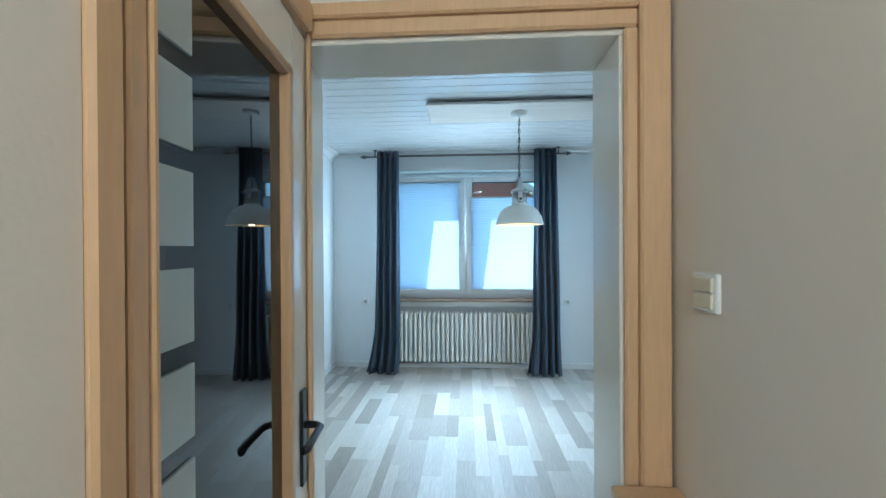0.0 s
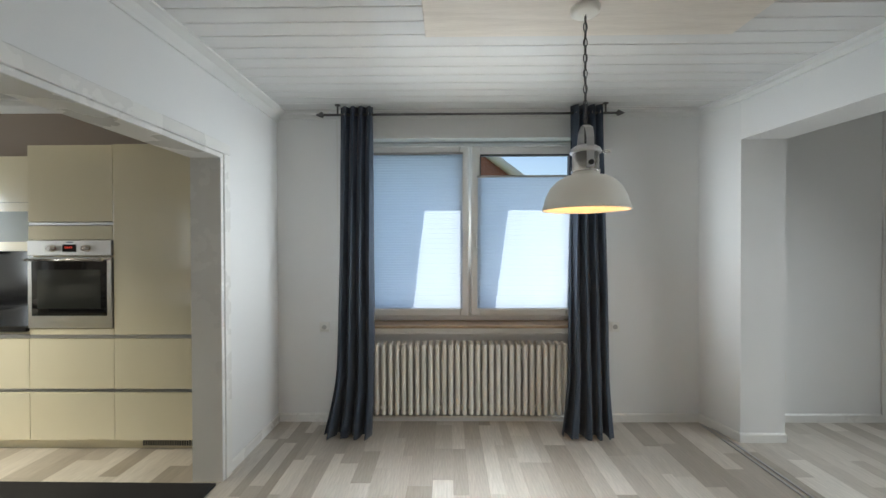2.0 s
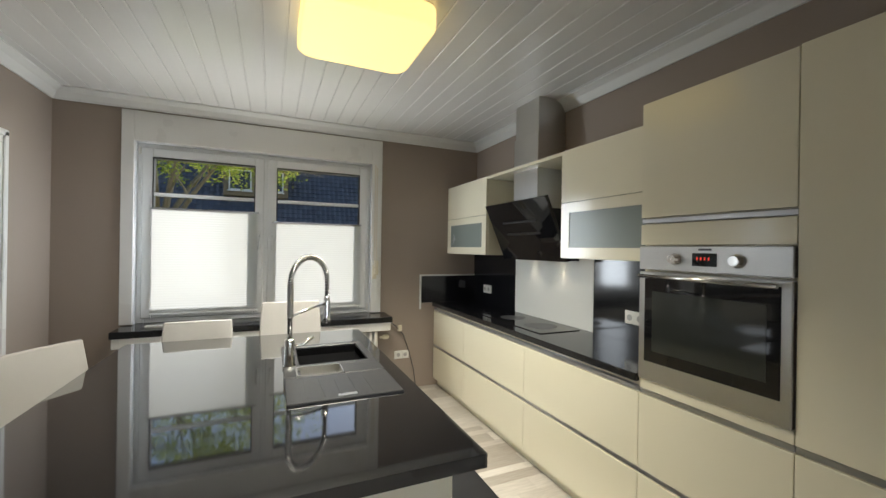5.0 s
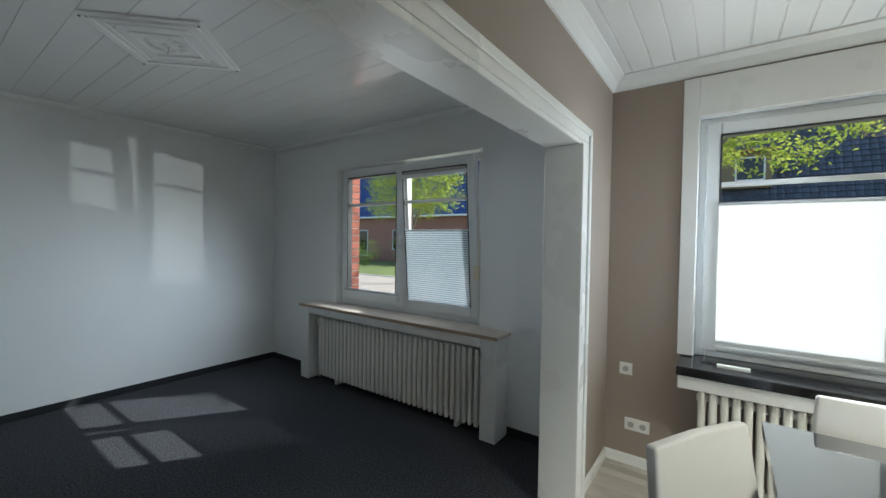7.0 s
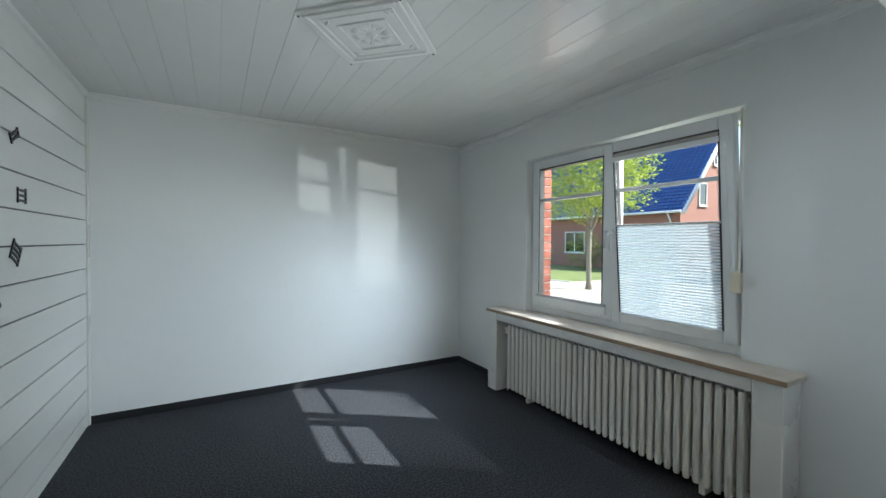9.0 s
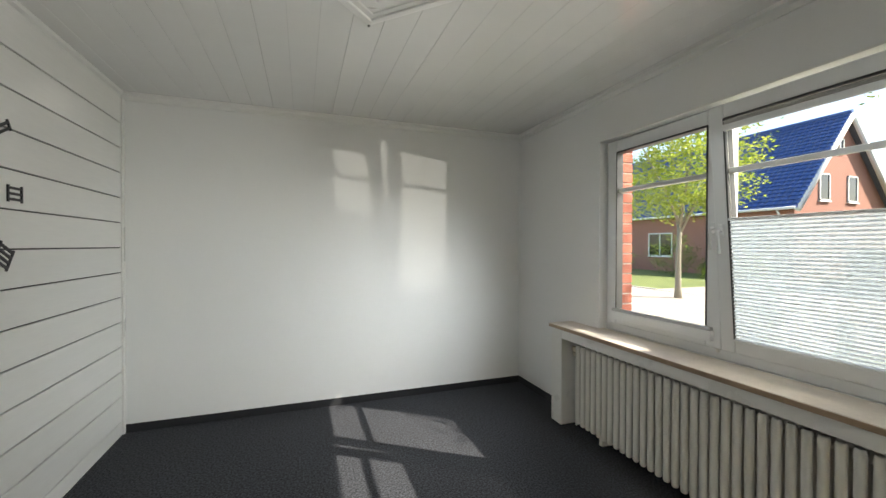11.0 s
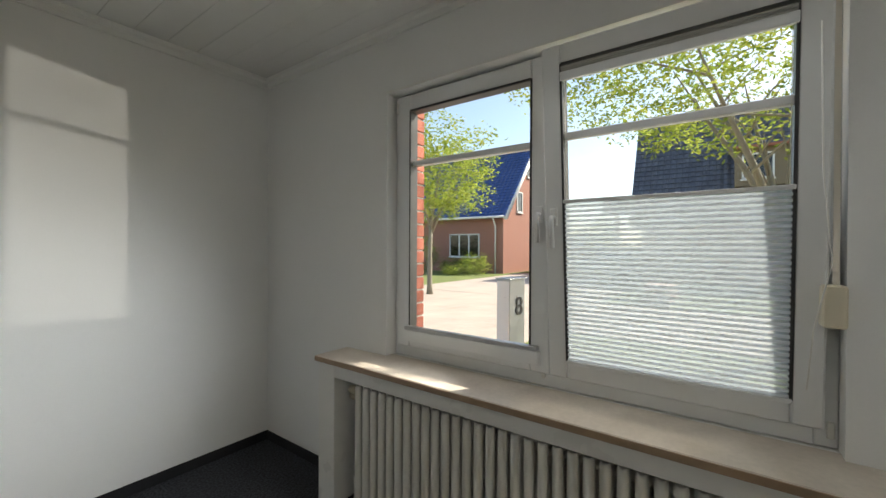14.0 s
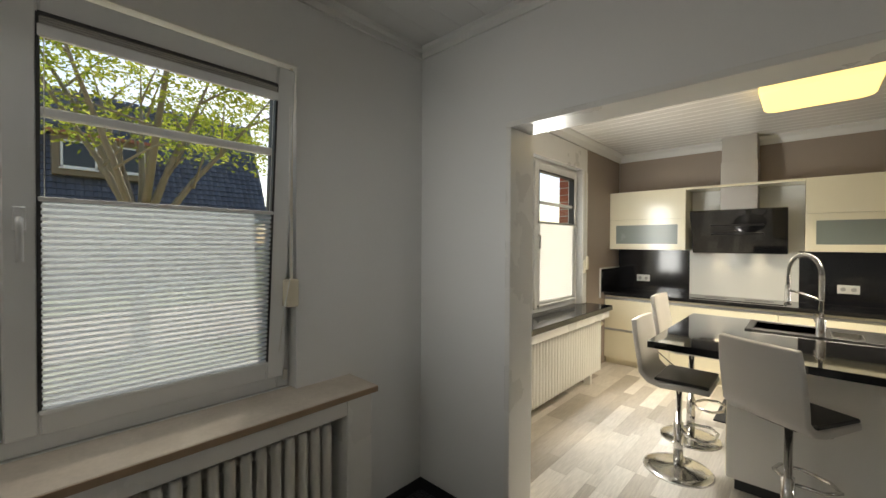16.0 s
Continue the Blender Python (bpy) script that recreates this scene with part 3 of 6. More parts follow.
# hall doorway
structure("door_lining", boxes(((0.438, 1.265, 0), (0.455, 1.475, 1.915)), ((-0.417, 1.265, 0), (-0.400, 1.475, 1.915)), ((-0.417, 1.265, 1.915), (0.455, 1.475, 1.936)), bevel=0.004), LINING, "cream lacquered door lining", "door frame")
structure("door_casing", boxes(((0.444, 1.245, 0), (0.478, 1.264, 1.925)), ((0.478, 1.235, 0), (0.553, 1.264, 2.01)), ((-0.35, 1.245, 1.925), (0.478, 1.264, 1.97)), ((-0.352, 1.235, 1.97), (0.478, 1.264, 2.01)), bevel=0.006), CASING, "tan wooden door casing", "door frame")
structure("side_door_casing", boxes(((-0.357, 0.613, 0), (-0.308, 0.652, 2.0)), ((-0.362, 0.652, 1.93), (-0.335, 1.235, 2.0)), ((-0.362, 1.244, 0), (-0.35, 1.264, 2.0)), bevel=0.005), CASING, "tan wooden door casing", "door frame")


def lever(name, at, out, along, parent):
    """Black lever handle on a long plate."""
    at, out, along = Vector(at), Vector(out), Vector(along)
    up = Vector((0, 0, 1))
    side = along
    plate = box(at - side * 0.018 - up * 0.15, at + side * 0.018 + up * 0.09 + out * 0.008, 0.004)
    p = part(name + "_plate", plate, BLACK, parent, "black lever plate")
    grip = tube([at, at + out * 0.035, at + out * 0.05 + along * 0.012, at + out * 0.052 + along * 0.12, at + out * 0.045 + along * 0.13], 0.009, 10)
    part("lever", grip, BLACK, p, "black door lever")


def glazed_leaf(name, label, width, height, glass, tint_squares=False):
    """A glazed door leaf, hinge at its origin, lying along x, 40 mm thick."""
    ob = tagged(new(name), label, "door", kind="structure")
    s, top, low = 0.105, 0.12, 0.22
    h0 = 0.03 if tint_squares else s
    part("stile", box((0, -0.02, 0.01), (h0, 0.02, height), 0.004), CASING if tint_squares else LINING, ob)
    part("stile", box((width - s, -0.02, 0.01), (width, 0.02, height), 0.004), LINING, ob)
    part("rail", box((h0, -0.02, height - top), (width - s, 0.02, height), 0.003), LINING, ob)
    part("rail", box((h0, -0.02, 0.01), (width - s, 0.02, low), 0.003), LINING, ob)
    part("bead", boxes(((h0, -0.024, low), (h0 + 0.012, 0.024, height - top)), ((width - s - 0.022, -0.024, low), (width - s, 0.024, height - top)), ((h0, -0.024, height - top - 0.022), (width - s, 0.024, height - top)), bevel=0.003), CASING if tint_squares else LINING, ob, "glazing bead")
    pane = part("pane", sheet(h0 + 0.005, width - s - 0.01, low, height - top, 0.0, not tint_squares), glass, ob)
    if tint_squares:
        for k in range(10):
            part("frosted_field", box((h0 + 0.008, -0.0045, 0.556 + k * 0.1365), (h0 + 0.108, 0.0045, 0.661 + k * 0.1365)), FROST, pane, "frosted glass field")
    return ob


side_door = glazed_leaf("door_1", "hall door with smoked glass and black lever, barely ajar", 0.60, 1.915, DOORGLASS, True)
side_door.matrix_world = pose(-0.333, 0.659, 0.01, 0, 0, 95)
lever("handle", (0.55, -0.02, 0.93), (0, -1, 0), (-1, 0, 0), side_door)
room_door = glazed_leaf("door_2", "open cream door with a clear glass pane and black lever", 0.78, 1.90, clear_glass("clear_door_glass", (0.9, 0.92, 0.92), 0.0, 1.5))
room_door.matrix_world = pose(0.47, 1.495, 0.01, 0, 0, 56.3)
lever("handle", (0.725, 0.02, 0.98), (0, 1, 0), (-1, 0, 0), room_door)
lever("handle", (0.725, -0.02, 0.98), (0, -1, 0), (-1, 0, 0), room_door)
part("strike", box((0.7795, -0.012, 0.86), (0.782, 0.012, 1.08)), STEEL, room_door, "steel lock plate")

switch = thing("light_switch", "ivory double light switch on the hall wall", "switch")
part("frame", box((0.549, 1.065, 1.243), (0.56, 1.150, 1.325), 0.003), PLASTIC, switch)
part("rocker", box((0.544, 1.075, 1.286), (0.550, 1.140, 1.316), 0.002), IVORY, switch)
part("rocker", box((0.544, 1.075, 1.252), (0.550, 1.140, 1.282), 0.002), IVORY, switch)
ledge = thing("hall_ledge", "small tan wooden ledge unit against the hall wall", "shelf")
part("top", box((0.40, 1.05, 0.775), (0.559, 1.23, 0.80), 0.004), CASING, ledge)
part("body", box((0.43, 1.06, 0.0), (0.558, 1.225, 0.775), 0.004), CASING, ledge)


# ---- windows ----
def sash(parent, x0, x1, z0, z1, y, tilt=0.0, bars=(), handle_side=1, bottom_bar=0.0, f=0.075):
    """A window sash whose foot stands at depth y, leaning inwards by tilt degrees."""
    w, h = x1 - x0, z1 - z0
    m = pose(x0, y, z0, tilt, 0, 0)
    o = part("sash", boxes(((0, -0.035, 0), (f, 0.03, h)), ((w - f, -0.035, 0), (w, 0.03, h)), ((f, -0.035, 0), (w - f, 0.03, f)), ((f, -0.035, h - f), (w - f, 0.03, h)), bevel=0.006), PVC, parent)
    o.matrix_local = m
    pane = part("pane", sheet(f - 0.005, w - f + 0.005, f - 0.005, h - f + 0.005), GLASS, o)
    pane.visible_shadow = False
    part("gasket", boxes(((f - 0.004, -0.0365, f), (f + 0.005, 0.02, h - f)), ((w - f - 0.005, -0.0365, f), (w - f + 0.004, 0.02, h - f)), ((f, -0.0365, h - f - 0.008), (w - f, 0.02, h - f + 0.004)), ((f, -0.0365, f - 0.003), (w - f, 0.02, f + 0.005))), GREYDARK, o, "dark glazing seal")
    for z in bars:
        part("glazing_bar", box((f, -0.02, z - z0 - 0.014), (w - f, 0.018, z - z0 + 0.014), 0.004), PVC, o)
    hx = w - f / 2 if handle_side > 0 else f / 2
    bm = box((hx - 0.014, -0.045, h * 0.5 - 0.035), (hx + 0.014, -0.034, h * 0.5 + 0.035), 0.003)
    add_tube(bm, [(hx, -0.04, h * 0.5), (hx, -0.07, h * 0.5), (hx, -0.072, h * 0.5 - 0.02), (hx, -0.068, h * 0.5 - 0.12)], 0.009, 8)
    part("handle", bm, PVC, o, "white window handle")
    return o


def window(name, label, m, x0, x1, z0, z1, post, y=0.10, depth=0.07):
    ob = tagged(new(name), label, "window", kind="structure")
    ob.matrix_world = m
    f = 0.055
    part("window_frame", boxes(((x0, y, z0), (x0 + f, y + depth, z1)), ((x1 - f, y, z0), (x1, y + depth, z1)), ((x0 + f, y, z0), (x1 - f, y + depth, z0 + f)), ((x0 + f, y, z1 - f), (x1 - f, y + depth, z1)), ((post - 0.03, y, z0 + f), (post + 0.03, y + depth, z1 - f)), bevel=0.004), PVC, ob)
    part("hinge", boxes(((x0 + 0.01, y - 0.012, z1 - 0.09), (x0 + 0.028, y, z1 - 0.03)), ((x1 - 0.028, y - 0.012, z0 + 0.03), (x1 - 0.01, y, z0 + 0.08)), ((post - 0.03, y - 0.014, z0 + 0.035), (post - 0.014, y, z0 + 0.06)), bevel=0.003), PLASTIC, ob, "plastic hinge caps")
    return ob


def pleated(name, label, x0, x1, z0, z1, y, m, tilt_from=None, tilt=0.0, fold=0.02, group="pleated blinds", fabric=None, relief=0.0009):
    """A pleated blind between two slim rails, in a sash's plane."""
    ob = tagged(new(name), label, "blind", group)
    ob.matrix_world = m @ (pose(0, tilt_from[0], tilt_from[1], tilt, 0, 0) @ pose(0, -tilt_from[0], -tilt_from[1]) if tilt_from else Matrix())
    bm = bmesh.new()
    n = max(4, round((z1 - z0) / (fold / 2)))
    rows = []
    for k in range(n + 1):
        z = z0 + (z1 - z0) * k / n
        d = relief if k % 2 else -relief
        rows.append((bm.verts.new((x0, y + d, z)), bm.verts.new((x1, y + d, z))))
    for r0, r1 in zip(rows, rows[1:]):
        bm.faces.new((r0[0], r0[1], r1[1], r1[0]))
    part("fabric", bm, fabric or BLIND, ob, "white translucent pleated fabric")
    part("rail", box((x0 - 0.005, y - 0.011, z1), (x1 + 0.005, y + 0.009, z1 + 0.016), 0.003), ALU, ob, "grey aluminium rail")
    part("rail", box((x0 - 0.005, y - 0.011, z0 - 0.018), (x1 + 0.005, y + 0.009, z0), 0.003), PVC, ob)
    return ob

# ---- dining room ----
NORTH, WEST = Matrix(), pose(0, 0, 0, 0, 0, 90)
LEAN = 5.0
w1 = window("window_1", "white two-sash window, both sashes tilted inwards", pose(0, 4.75, 0), -0.85, 0.93, 0.80, 2.24, 0.045)
sash(w1, -0.815, 0.035, 0.835, 2.19, 0.095, LEAN, handle_side=1, f=0.07)
sash(w1, 0.055, 0.895, 0.835, 2.19, 0.095, LEAN, handle_side=-1, f=0.07)
pleated("pleated_blind", "white pleated blind, skylight blue in its colour, drawn down over the whole sash", -0.765, -0.015, 0.90, 2.125, 4.75 + 0.052, NORTH, (4.845, 0.835), LEAN)
pleated("pleated_blind", "white pleated blind, skylight blue in its colour, lowered a little from the top of the sash", 0.105, 0.845, 0.90, 1.945, 4.75 + 0.052, NORTH, (4.845, 0.835), LEAN)
sill = solid("window_sill", boxes(((-0.87, 4.633, 0.768), (0.95, 4.85, 0.79)), ((-0.868, 4.63, 0.770), (0.948, 4.6345, 0.787)), bevel=0.002), SILLEDGE, "thin worn wooden window sill over the radiator", "window sill")
apron = solid("sill_apron", box((-0.85, 4.742, 0.70), (0.93, 4.76, 0.764), 0.003), TRIM, "white board under the window sill", "trim")
radiator_d = radiator("radiator", "white cast column radiator under the curtained window", -0.77, 0.81, "x", 4.66, 4.80, 0.083, 0.637, 30)
valve(radiator_d, (-0.77, 4.70, 0.60), (-1, 0, 0))
part("pipe", tube([(-0.76, 4.72, 0.14), (-0.80, 4.72, 0.14), (-0.80, 4.72, 0.0)], 0.009, 8), ENAMEL, radiator_d)
part("bracket", box((-0.55, 4.76, 0.11), (-0.52, 4.875, 0.135)), ENAMEL, radiator_d)
part("bracket", box((0.58, 4.76, 0.11), (0.61, 4.875, 0.135)), ENAMEL, radiator_d)
part("bottom_pipe", tube([(-0.80, 4.72, 0.05), (0.84, 4.72, 0.05)], 0.009, 8), ENAMEL, radiator_d)


def curtain(label, xt0, xt1, xb0, xb1, y, z0, z1, folds, seed):
    """A heavy cloth on eyelets: deep folds, wider at the foot."""
    rnd = random.Random(seed)
    ob = thing("curtain", label, "curtain", "curtains")
    bm = bmesh.new()
    nu, nv = folds * 12, 36
    off = [rnd.uniform(-0.25, 0.25) for _ in range(folds + 1)]
    grid = []
    for j in range(nv + 1):
        v = j / nv
        z = z1 + (z0 - z1) * v
        flare = max(0.0, (v - 0.80) / 0.20) ** 1.6
        x0, x1 = xt0 + (xb0 - xt0) * (0.35 * v + 0.65 * flare), xt1 + (xb1 - xt1) * (0.35 * v + 0.65 * flare)
        row = []
        for i in range(nu + 1):
            u = i / nu
            a = u * folds * 2 * math.pi
            amp = 0.040 * (1 + 0.25 * off[int(u * folds)]) * (0.8 + 0.5 * v)
            drift = 0.02 * math.sin(3.1 * v + 5 * u + seed) * v
            y_off = amp * math.sin(a + 0.5 * math.sin(2.2 * v + seed)) + 0.02 * flare * math.sin(2.3 * a + seed)
            x_off = 0.010 * math.sin(2 * a + 1.3 * v) + drift * 0.6
            row.append(bm.verts.new((x0 + (x1 - x0) * u + x_off, y + y_off - 0.07 * v - 0.05 * flare, z + (0.012 * math.sin(a * 1.5 + seed) * flare if v < 1 else 0))))
        grid.append(row)
    for r0, r1 in zip(grid, grid[1:]):
        for i in range(nu):
            bm.faces.new((r0[i], r0[i + 1], r1[i + 1], r1[i])).smooth = True
    cloth_ob = part("drape", bm, DRAPE, ob)
    thick = cloth_ob.modifiers.new("thickness", "SOLIDIFY")
    thick.thickness = 0.004
    for k in range(folds):
        x = xt0 + (xt1 - xt0) * (k + 0.5) / folds
        ring = bmesh.new()
        add_tube(ring, [(x + 0.004 * math.cos(0), y + 0.022 * math.cos(t), z1 - 0.058 + 0.022 * math.sin(t)) for t in [2 * math.pi * q / 14 for q in range(14)]], 0.004, 6, closed=True)
        part("eyelet", ring, CHROME, ob, "metal eyelet ring")
    return ob


ROD_Y, ROD_Z = 4.60, 2.40
curtain("slate blue eyelet curtain gathered at the window side", -0.945, -0.70, -1.05, -0.71, ROD_Y, 0.012, 2.458, 4, 1)
curtain("slate blue eyelet curtain bunched beside the window", 0.80, 1.04, 0.70, 1.06, ROD_Y, 0.012, 2.458, 4, 2)
rod = thing("curtain_rod", "thin steel curtain rod with pointed finials hung from the ceiling", "curtain rod")
part("bar", tube([(-1.07, ROD_Y, ROD_Z), (1.14, ROD_Y, ROD_Z)], 0.009, 10), DARKSTEEL, rod)
part("bar", tube([(-0.95, ROD_Y + 0.08, ROD_Z + 0.03), (1.05, ROD_Y + 0.08, ROD_Z + 0.03)], 0.005, 8), DARKSTEEL, rod)
for x, d in ((-1.07, -1), (1.14, 1)):
    part("finial", tube([(x, ROD_Y, ROD_Z), (x + 0.012 * d, ROD_Y, ROD_Z), (x + 0.065 * d, ROD_Y, ROD_Z)], 0.01, 10, [0.009, 0.024, 0.002]), DARKSTEEL, rod)
for x in (-0.965, 1.06):
    part("bracket", tube([(x, ROD_Y, 2.475), (x, ROD_Y, 2.468), (x, ROD_Y, 2.466), (x, ROD_Y, ROD_Z)], 0.006, 10, [0.022, 0.022, 0.007, 0.007]), DARKSTEEL, rod, "ceiling bracket with round foot")
part("cord", tube([(-1.0, 4.70, 2.39), (-1.0, 4.71, 1.4), (-1.0, 4.72, 0.62)], 0.003, 6), PLASTIC, rod, "thin pull cord")

board = thing("ceiling_board", "whitewashed board fixed under the ceiling", "board")
part("plank", box((-0.24, 3.14, 2.432), (1.26, 3.57, 2.452), 0.003), OAKBOARD, board)
part("spacer", boxes(((-0.1, 3.18, 2.452), (0.02, 3.53, 2.4755)), ((1.0, 3.18, 2.452), (1.12, 3.53, 2.4755))), TIMBER, board)

# pendant lamp
LX, LY = 0.468, 3.345
lamp = thing("pendant_lamp", "lit white dome pendant lamp on a dark chain", "lamp", at=(LX, LY, 0))
part("canopy", lathe([(0, 2.432), (0.062, 2.432), (0.062, 2.415), (0.05, 2.405), (0, 2.40)], 28), SHADE, lamp)
chain = bmesh.new()
z, k = 2.40, 0
while z > 1.955:
    u = [2 * math.pi * q / 12 for q in range(12)]
    if k % 2:
        add_tube(chain, [(0.008 * math.cos(t), 0, z - 0.016 + 0.02 * math.sin(t)) for t in u], 0.0024, 5, closed=True)
    else:
        add_tube(chain, [(0, 0.008 * math.cos(t), z - 0.016 + 0.02 * math.sin(t)) for t in u], 0.0024, 5, closed=True)
    z, k = z - 0.0335, k + 1
part("chain", chain, GREYDARK, lamp, "dark metal chain")
part("cable", tube([(0.004 * math.sin(i * 1.3), 0.004 * math.cos(i * 1.3), 2.40 - i * 0.03) for i in range(17)], 0.0025, 6), GREYDARK, lamp)
for sy in (-1, 1):
    strap_bm = extrude_outline([(sy * 0.062, 1.735), (sy * 0.062, 1.86), (sy * 0.046, 1.905), (sy * 0.008, 1.925), (sy * 0.008, 1.921), (sy * 0.044, 1.901), (sy * 0.059, 1.858), (sy * 0.059, 1.735)], -0.016, 0.016, "x")
    part("yoke_strap", strap_bm, ALU, lamp, "flat grey metal yoke strap")
    part("knob", tube([(0, sy * 0.062, 1.752), (0, sy * 0.076, 1.752), (0, sy * 0.079, 1.752)], 0.011, 14, [0.011, 0.011, 0.006]), BLACK, lamp, "small black clamp knob")
part("stem", tube([(0, 0, 1.83), (0, 0, 1.95)], 0.005, 8), GREYDARK, lamp)
part("cap", lathe([(0, 1.842), (0.02, 1.841), (0.045, 1.834), (0.062, 1.822), (0.067, 1.81), (0.067, 1.804), (0.062, 1.803), (0, 1.803)], 32), ALU, lamp, "grey metal cap")
part("neck", lathe([(0, 1.806), (0.056, 1.804), (0.056, 1.730), (0.061, 1.728), (0.061, 1.720), (0.055, 1.717), (0, 1.717)], 32), CHROME, lamp, "chromed lamp neck")
part("screw", tube([(0.06, -0.02, 1.806), (0.088, -0.03, 1.806), (0.095, -0.032, 1.806)], 0.007, 8), CHROME, lamp)
dome = [(0.055, 1.720), (0.064, 1.719), (0.066, 1.708), (0.100, 1.700), (0.135, 1.682), (0.166, 1.652), (0.188, 1.612), (0.199, 1.575), (0.205, 1.562), (0.205, 1.555), (0.195, 1.557), (0.184, 1.610), (0.162, 1.648), (0.132, 1.677), (0.098, 1.694), (0.055, 1.702)]
part("shade", lathe([(q * 0.9, h) for q, h in dome], 44), SHADE, lamp)
part("bulb", lathe([(0, 1.60), (0.02, 1.604), (0.032, 1.622), (0.03, 1.645), (0.016, 1.675), (0.013, 1.70), (0, 1.70)], 16), BULB, lamp, "warm glowing bulb")
bulb_light = new("pendant_light", bpy.data.lights.new("pendant_light", "POINT"))
bulb_light.data.energy, bulb_light.data.color, bulb_light.data.shadow_soft_size = 2.6, (1.0, 0.48, 0.15), 0.03
bulb_light.location = (LX, LY, 1.585)

socket("white wall socket beside the curtain", (-1.12, 4.75, 0.757), (0, -1, 0))
socket("white wall socket beside the curtain", (1.19, 4.75, 0.757), (0, -1, 0))
socket("white double wall socket low on the wall", (2.46, 4.75, 0.36), (0, -1, 0), 2)
solid("wall_trim", box((3.28, 4.735, 0.0), (3.31, 4.751, 2.45), 0.003), TRIM, "narrow white upright wall trim", "trim")

# ---- kitchen ----
FY = 4.275


def front(name, parent, x0, x1, z0, z1, y=FY, mat=CREAM):
    return part(name, box((x0 + 0.0015, y, z0), (x1 - 0.0015, y + 0.02, z1), 0.003, 2), mat, parent)


def strip(parent, x0, x1, z0, z1, y=FY):
    part("grip_strip", box((x0 + 0.001, y + 0.006, z0), (x1 - 0.001, y + 0.03, z1), 0.002), ALU, parent, "recessed aluminium grip strip")


def base_unit(label, x0, x1):
    ob = thing("base_cabinet", label, "cabinet", "kitchen base cabinets")
    part("body", box((x0 + 0.001, FY + 0.03, 0.075), (x1 - 0.001, 4.755, 0.825)), CREAM, ob)
    front("drawer", ob, x0, x1, 0.08, 0.405)
    front("drawer", ob, x0, x1, 0.432, 0.775)
    strip(ob, x0, x1, 0.408, 0.43), strip(ob, x0, x1, 0.778, 0.80)
    return ob


base_unit("cream gloss drawer cabinet beside the oven unit", -3.90, -3.005)
base_unit("cream gloss drawer cabinet under the hob", -4.80, -3.90)
base_unit("cream gloss drawer cabinet in the window corner", -5.50, -4.80)
plinth = solid("plinth", box((-5.50, FY + 0.05, 0.0), (-1.66, FY + 0.066, 0.074), 0.001), CREAM, "cream plinth along the kitchen units", "plinth")

oven_unit = thing("oven_cabinet", "tall cream gloss cabinet with a built-in oven", "cabinet")
X0, X1 = -3.005, -2.417
part("body", box((X0 + 0.001, FY + 0.03, 0.075), (X1 - 0.001, 4.755, 2.10)), CREAM, oven_unit)
front("drawer", oven_unit, X0, X1, 0.08, 0.405), front("drawer", oven_unit, X0, X1, 0.432, 0.775)
strip(oven_unit, X0, X1, 0.408, 0.43), strip(oven_unit, X0, X1, 0.778, 0.80)
front("filler", oven_unit, X0, X1, 0.803, 0.846), front("filler", oven_unit, X0, X1, 1.455, 1.548)
strip(oven_unit, X0, X1, 1.552, 1.574), front("door", oven_unit, X0, X1, 1.578, 2.10)
oven = thing("oven", "stainless built-in oven with two knobs and a dark glass door", "oven")
part("fascia", box((X0 + 0.004, FY - 0.012, 1.345), (X1 - 0.004, FY + 0.02, 1.45), 0.003), STEEL, oven, "brushed steel control panel")
part("door", box((X0 + 0.004, FY - 0.012, 0.85), (X1 - 0.004, FY + 0.02, 1.335), 0.004), STEEL, oven)
part("glass", box((X0 + 0.035, FY - 0.015, 0.935), (X1 - 0.035, FY - 0.011, 1.315), 0.002), BLACKGLASS, oven, "black oven glass")
part("inner_window", box((X0 + 0.075, FY - 0.0165, 0.985), (X1 - 0.075, FY - 0.0148, 1.25), 0.001), OVENGLASS, oven, "oven window with its grey reflection in the colour")
bm = tube([(X0 + 0.03, FY - 0.05, 1.318), (X1 - 0.03, FY - 0.05, 1.318)], 0.009, 12)
add_tube(bm, [(X0 + 0.06, FY - 0.05, 1.318), (X0 + 0.06, FY - 0.01, 1.318)], 0.007, 8), add_tube(bm, [(X1 - 0.06, FY - 0.05, 1.318), (X1 - 0.06, FY - 0.01, 1.318)], 0.007, 8)
part("bar_handle", bm, CHROME, oven)
for x in (X0 + 0.18, X1 - 0.17):
    part("knob", tube([(x, FY - 0.012, 1.395), (x, FY - 0.016, 1.395), (x, FY - 0.02, 1.395), (x, FY - 0.042, 1.395)], 0.02, 20, [0.026, 0.026, 0.02, 0.018]), CHROME, oven)
part("display", box((X0 + 0.25, FY - 0.0145, 1.37), (X0 + 0.345, FY - 0.0115, 1.422), 0.001), BLACKGLASS, oven)
part("digits", boxes(*[((X0 + 0.268 + k * 0.015, FY - 0.0155, 1.394), (X0 + 0.274 + k * 0.015, FY - 0.0143, 1.406)) for k in range(4)]), RED_DIGITS, oven, "small red display digits")
part("lettering", box((X0 + 0.275, FY - 0.0135, 1.432), (X0 + 0.325, FY - 0.0118, 1.440)), GREYDARK, oven)

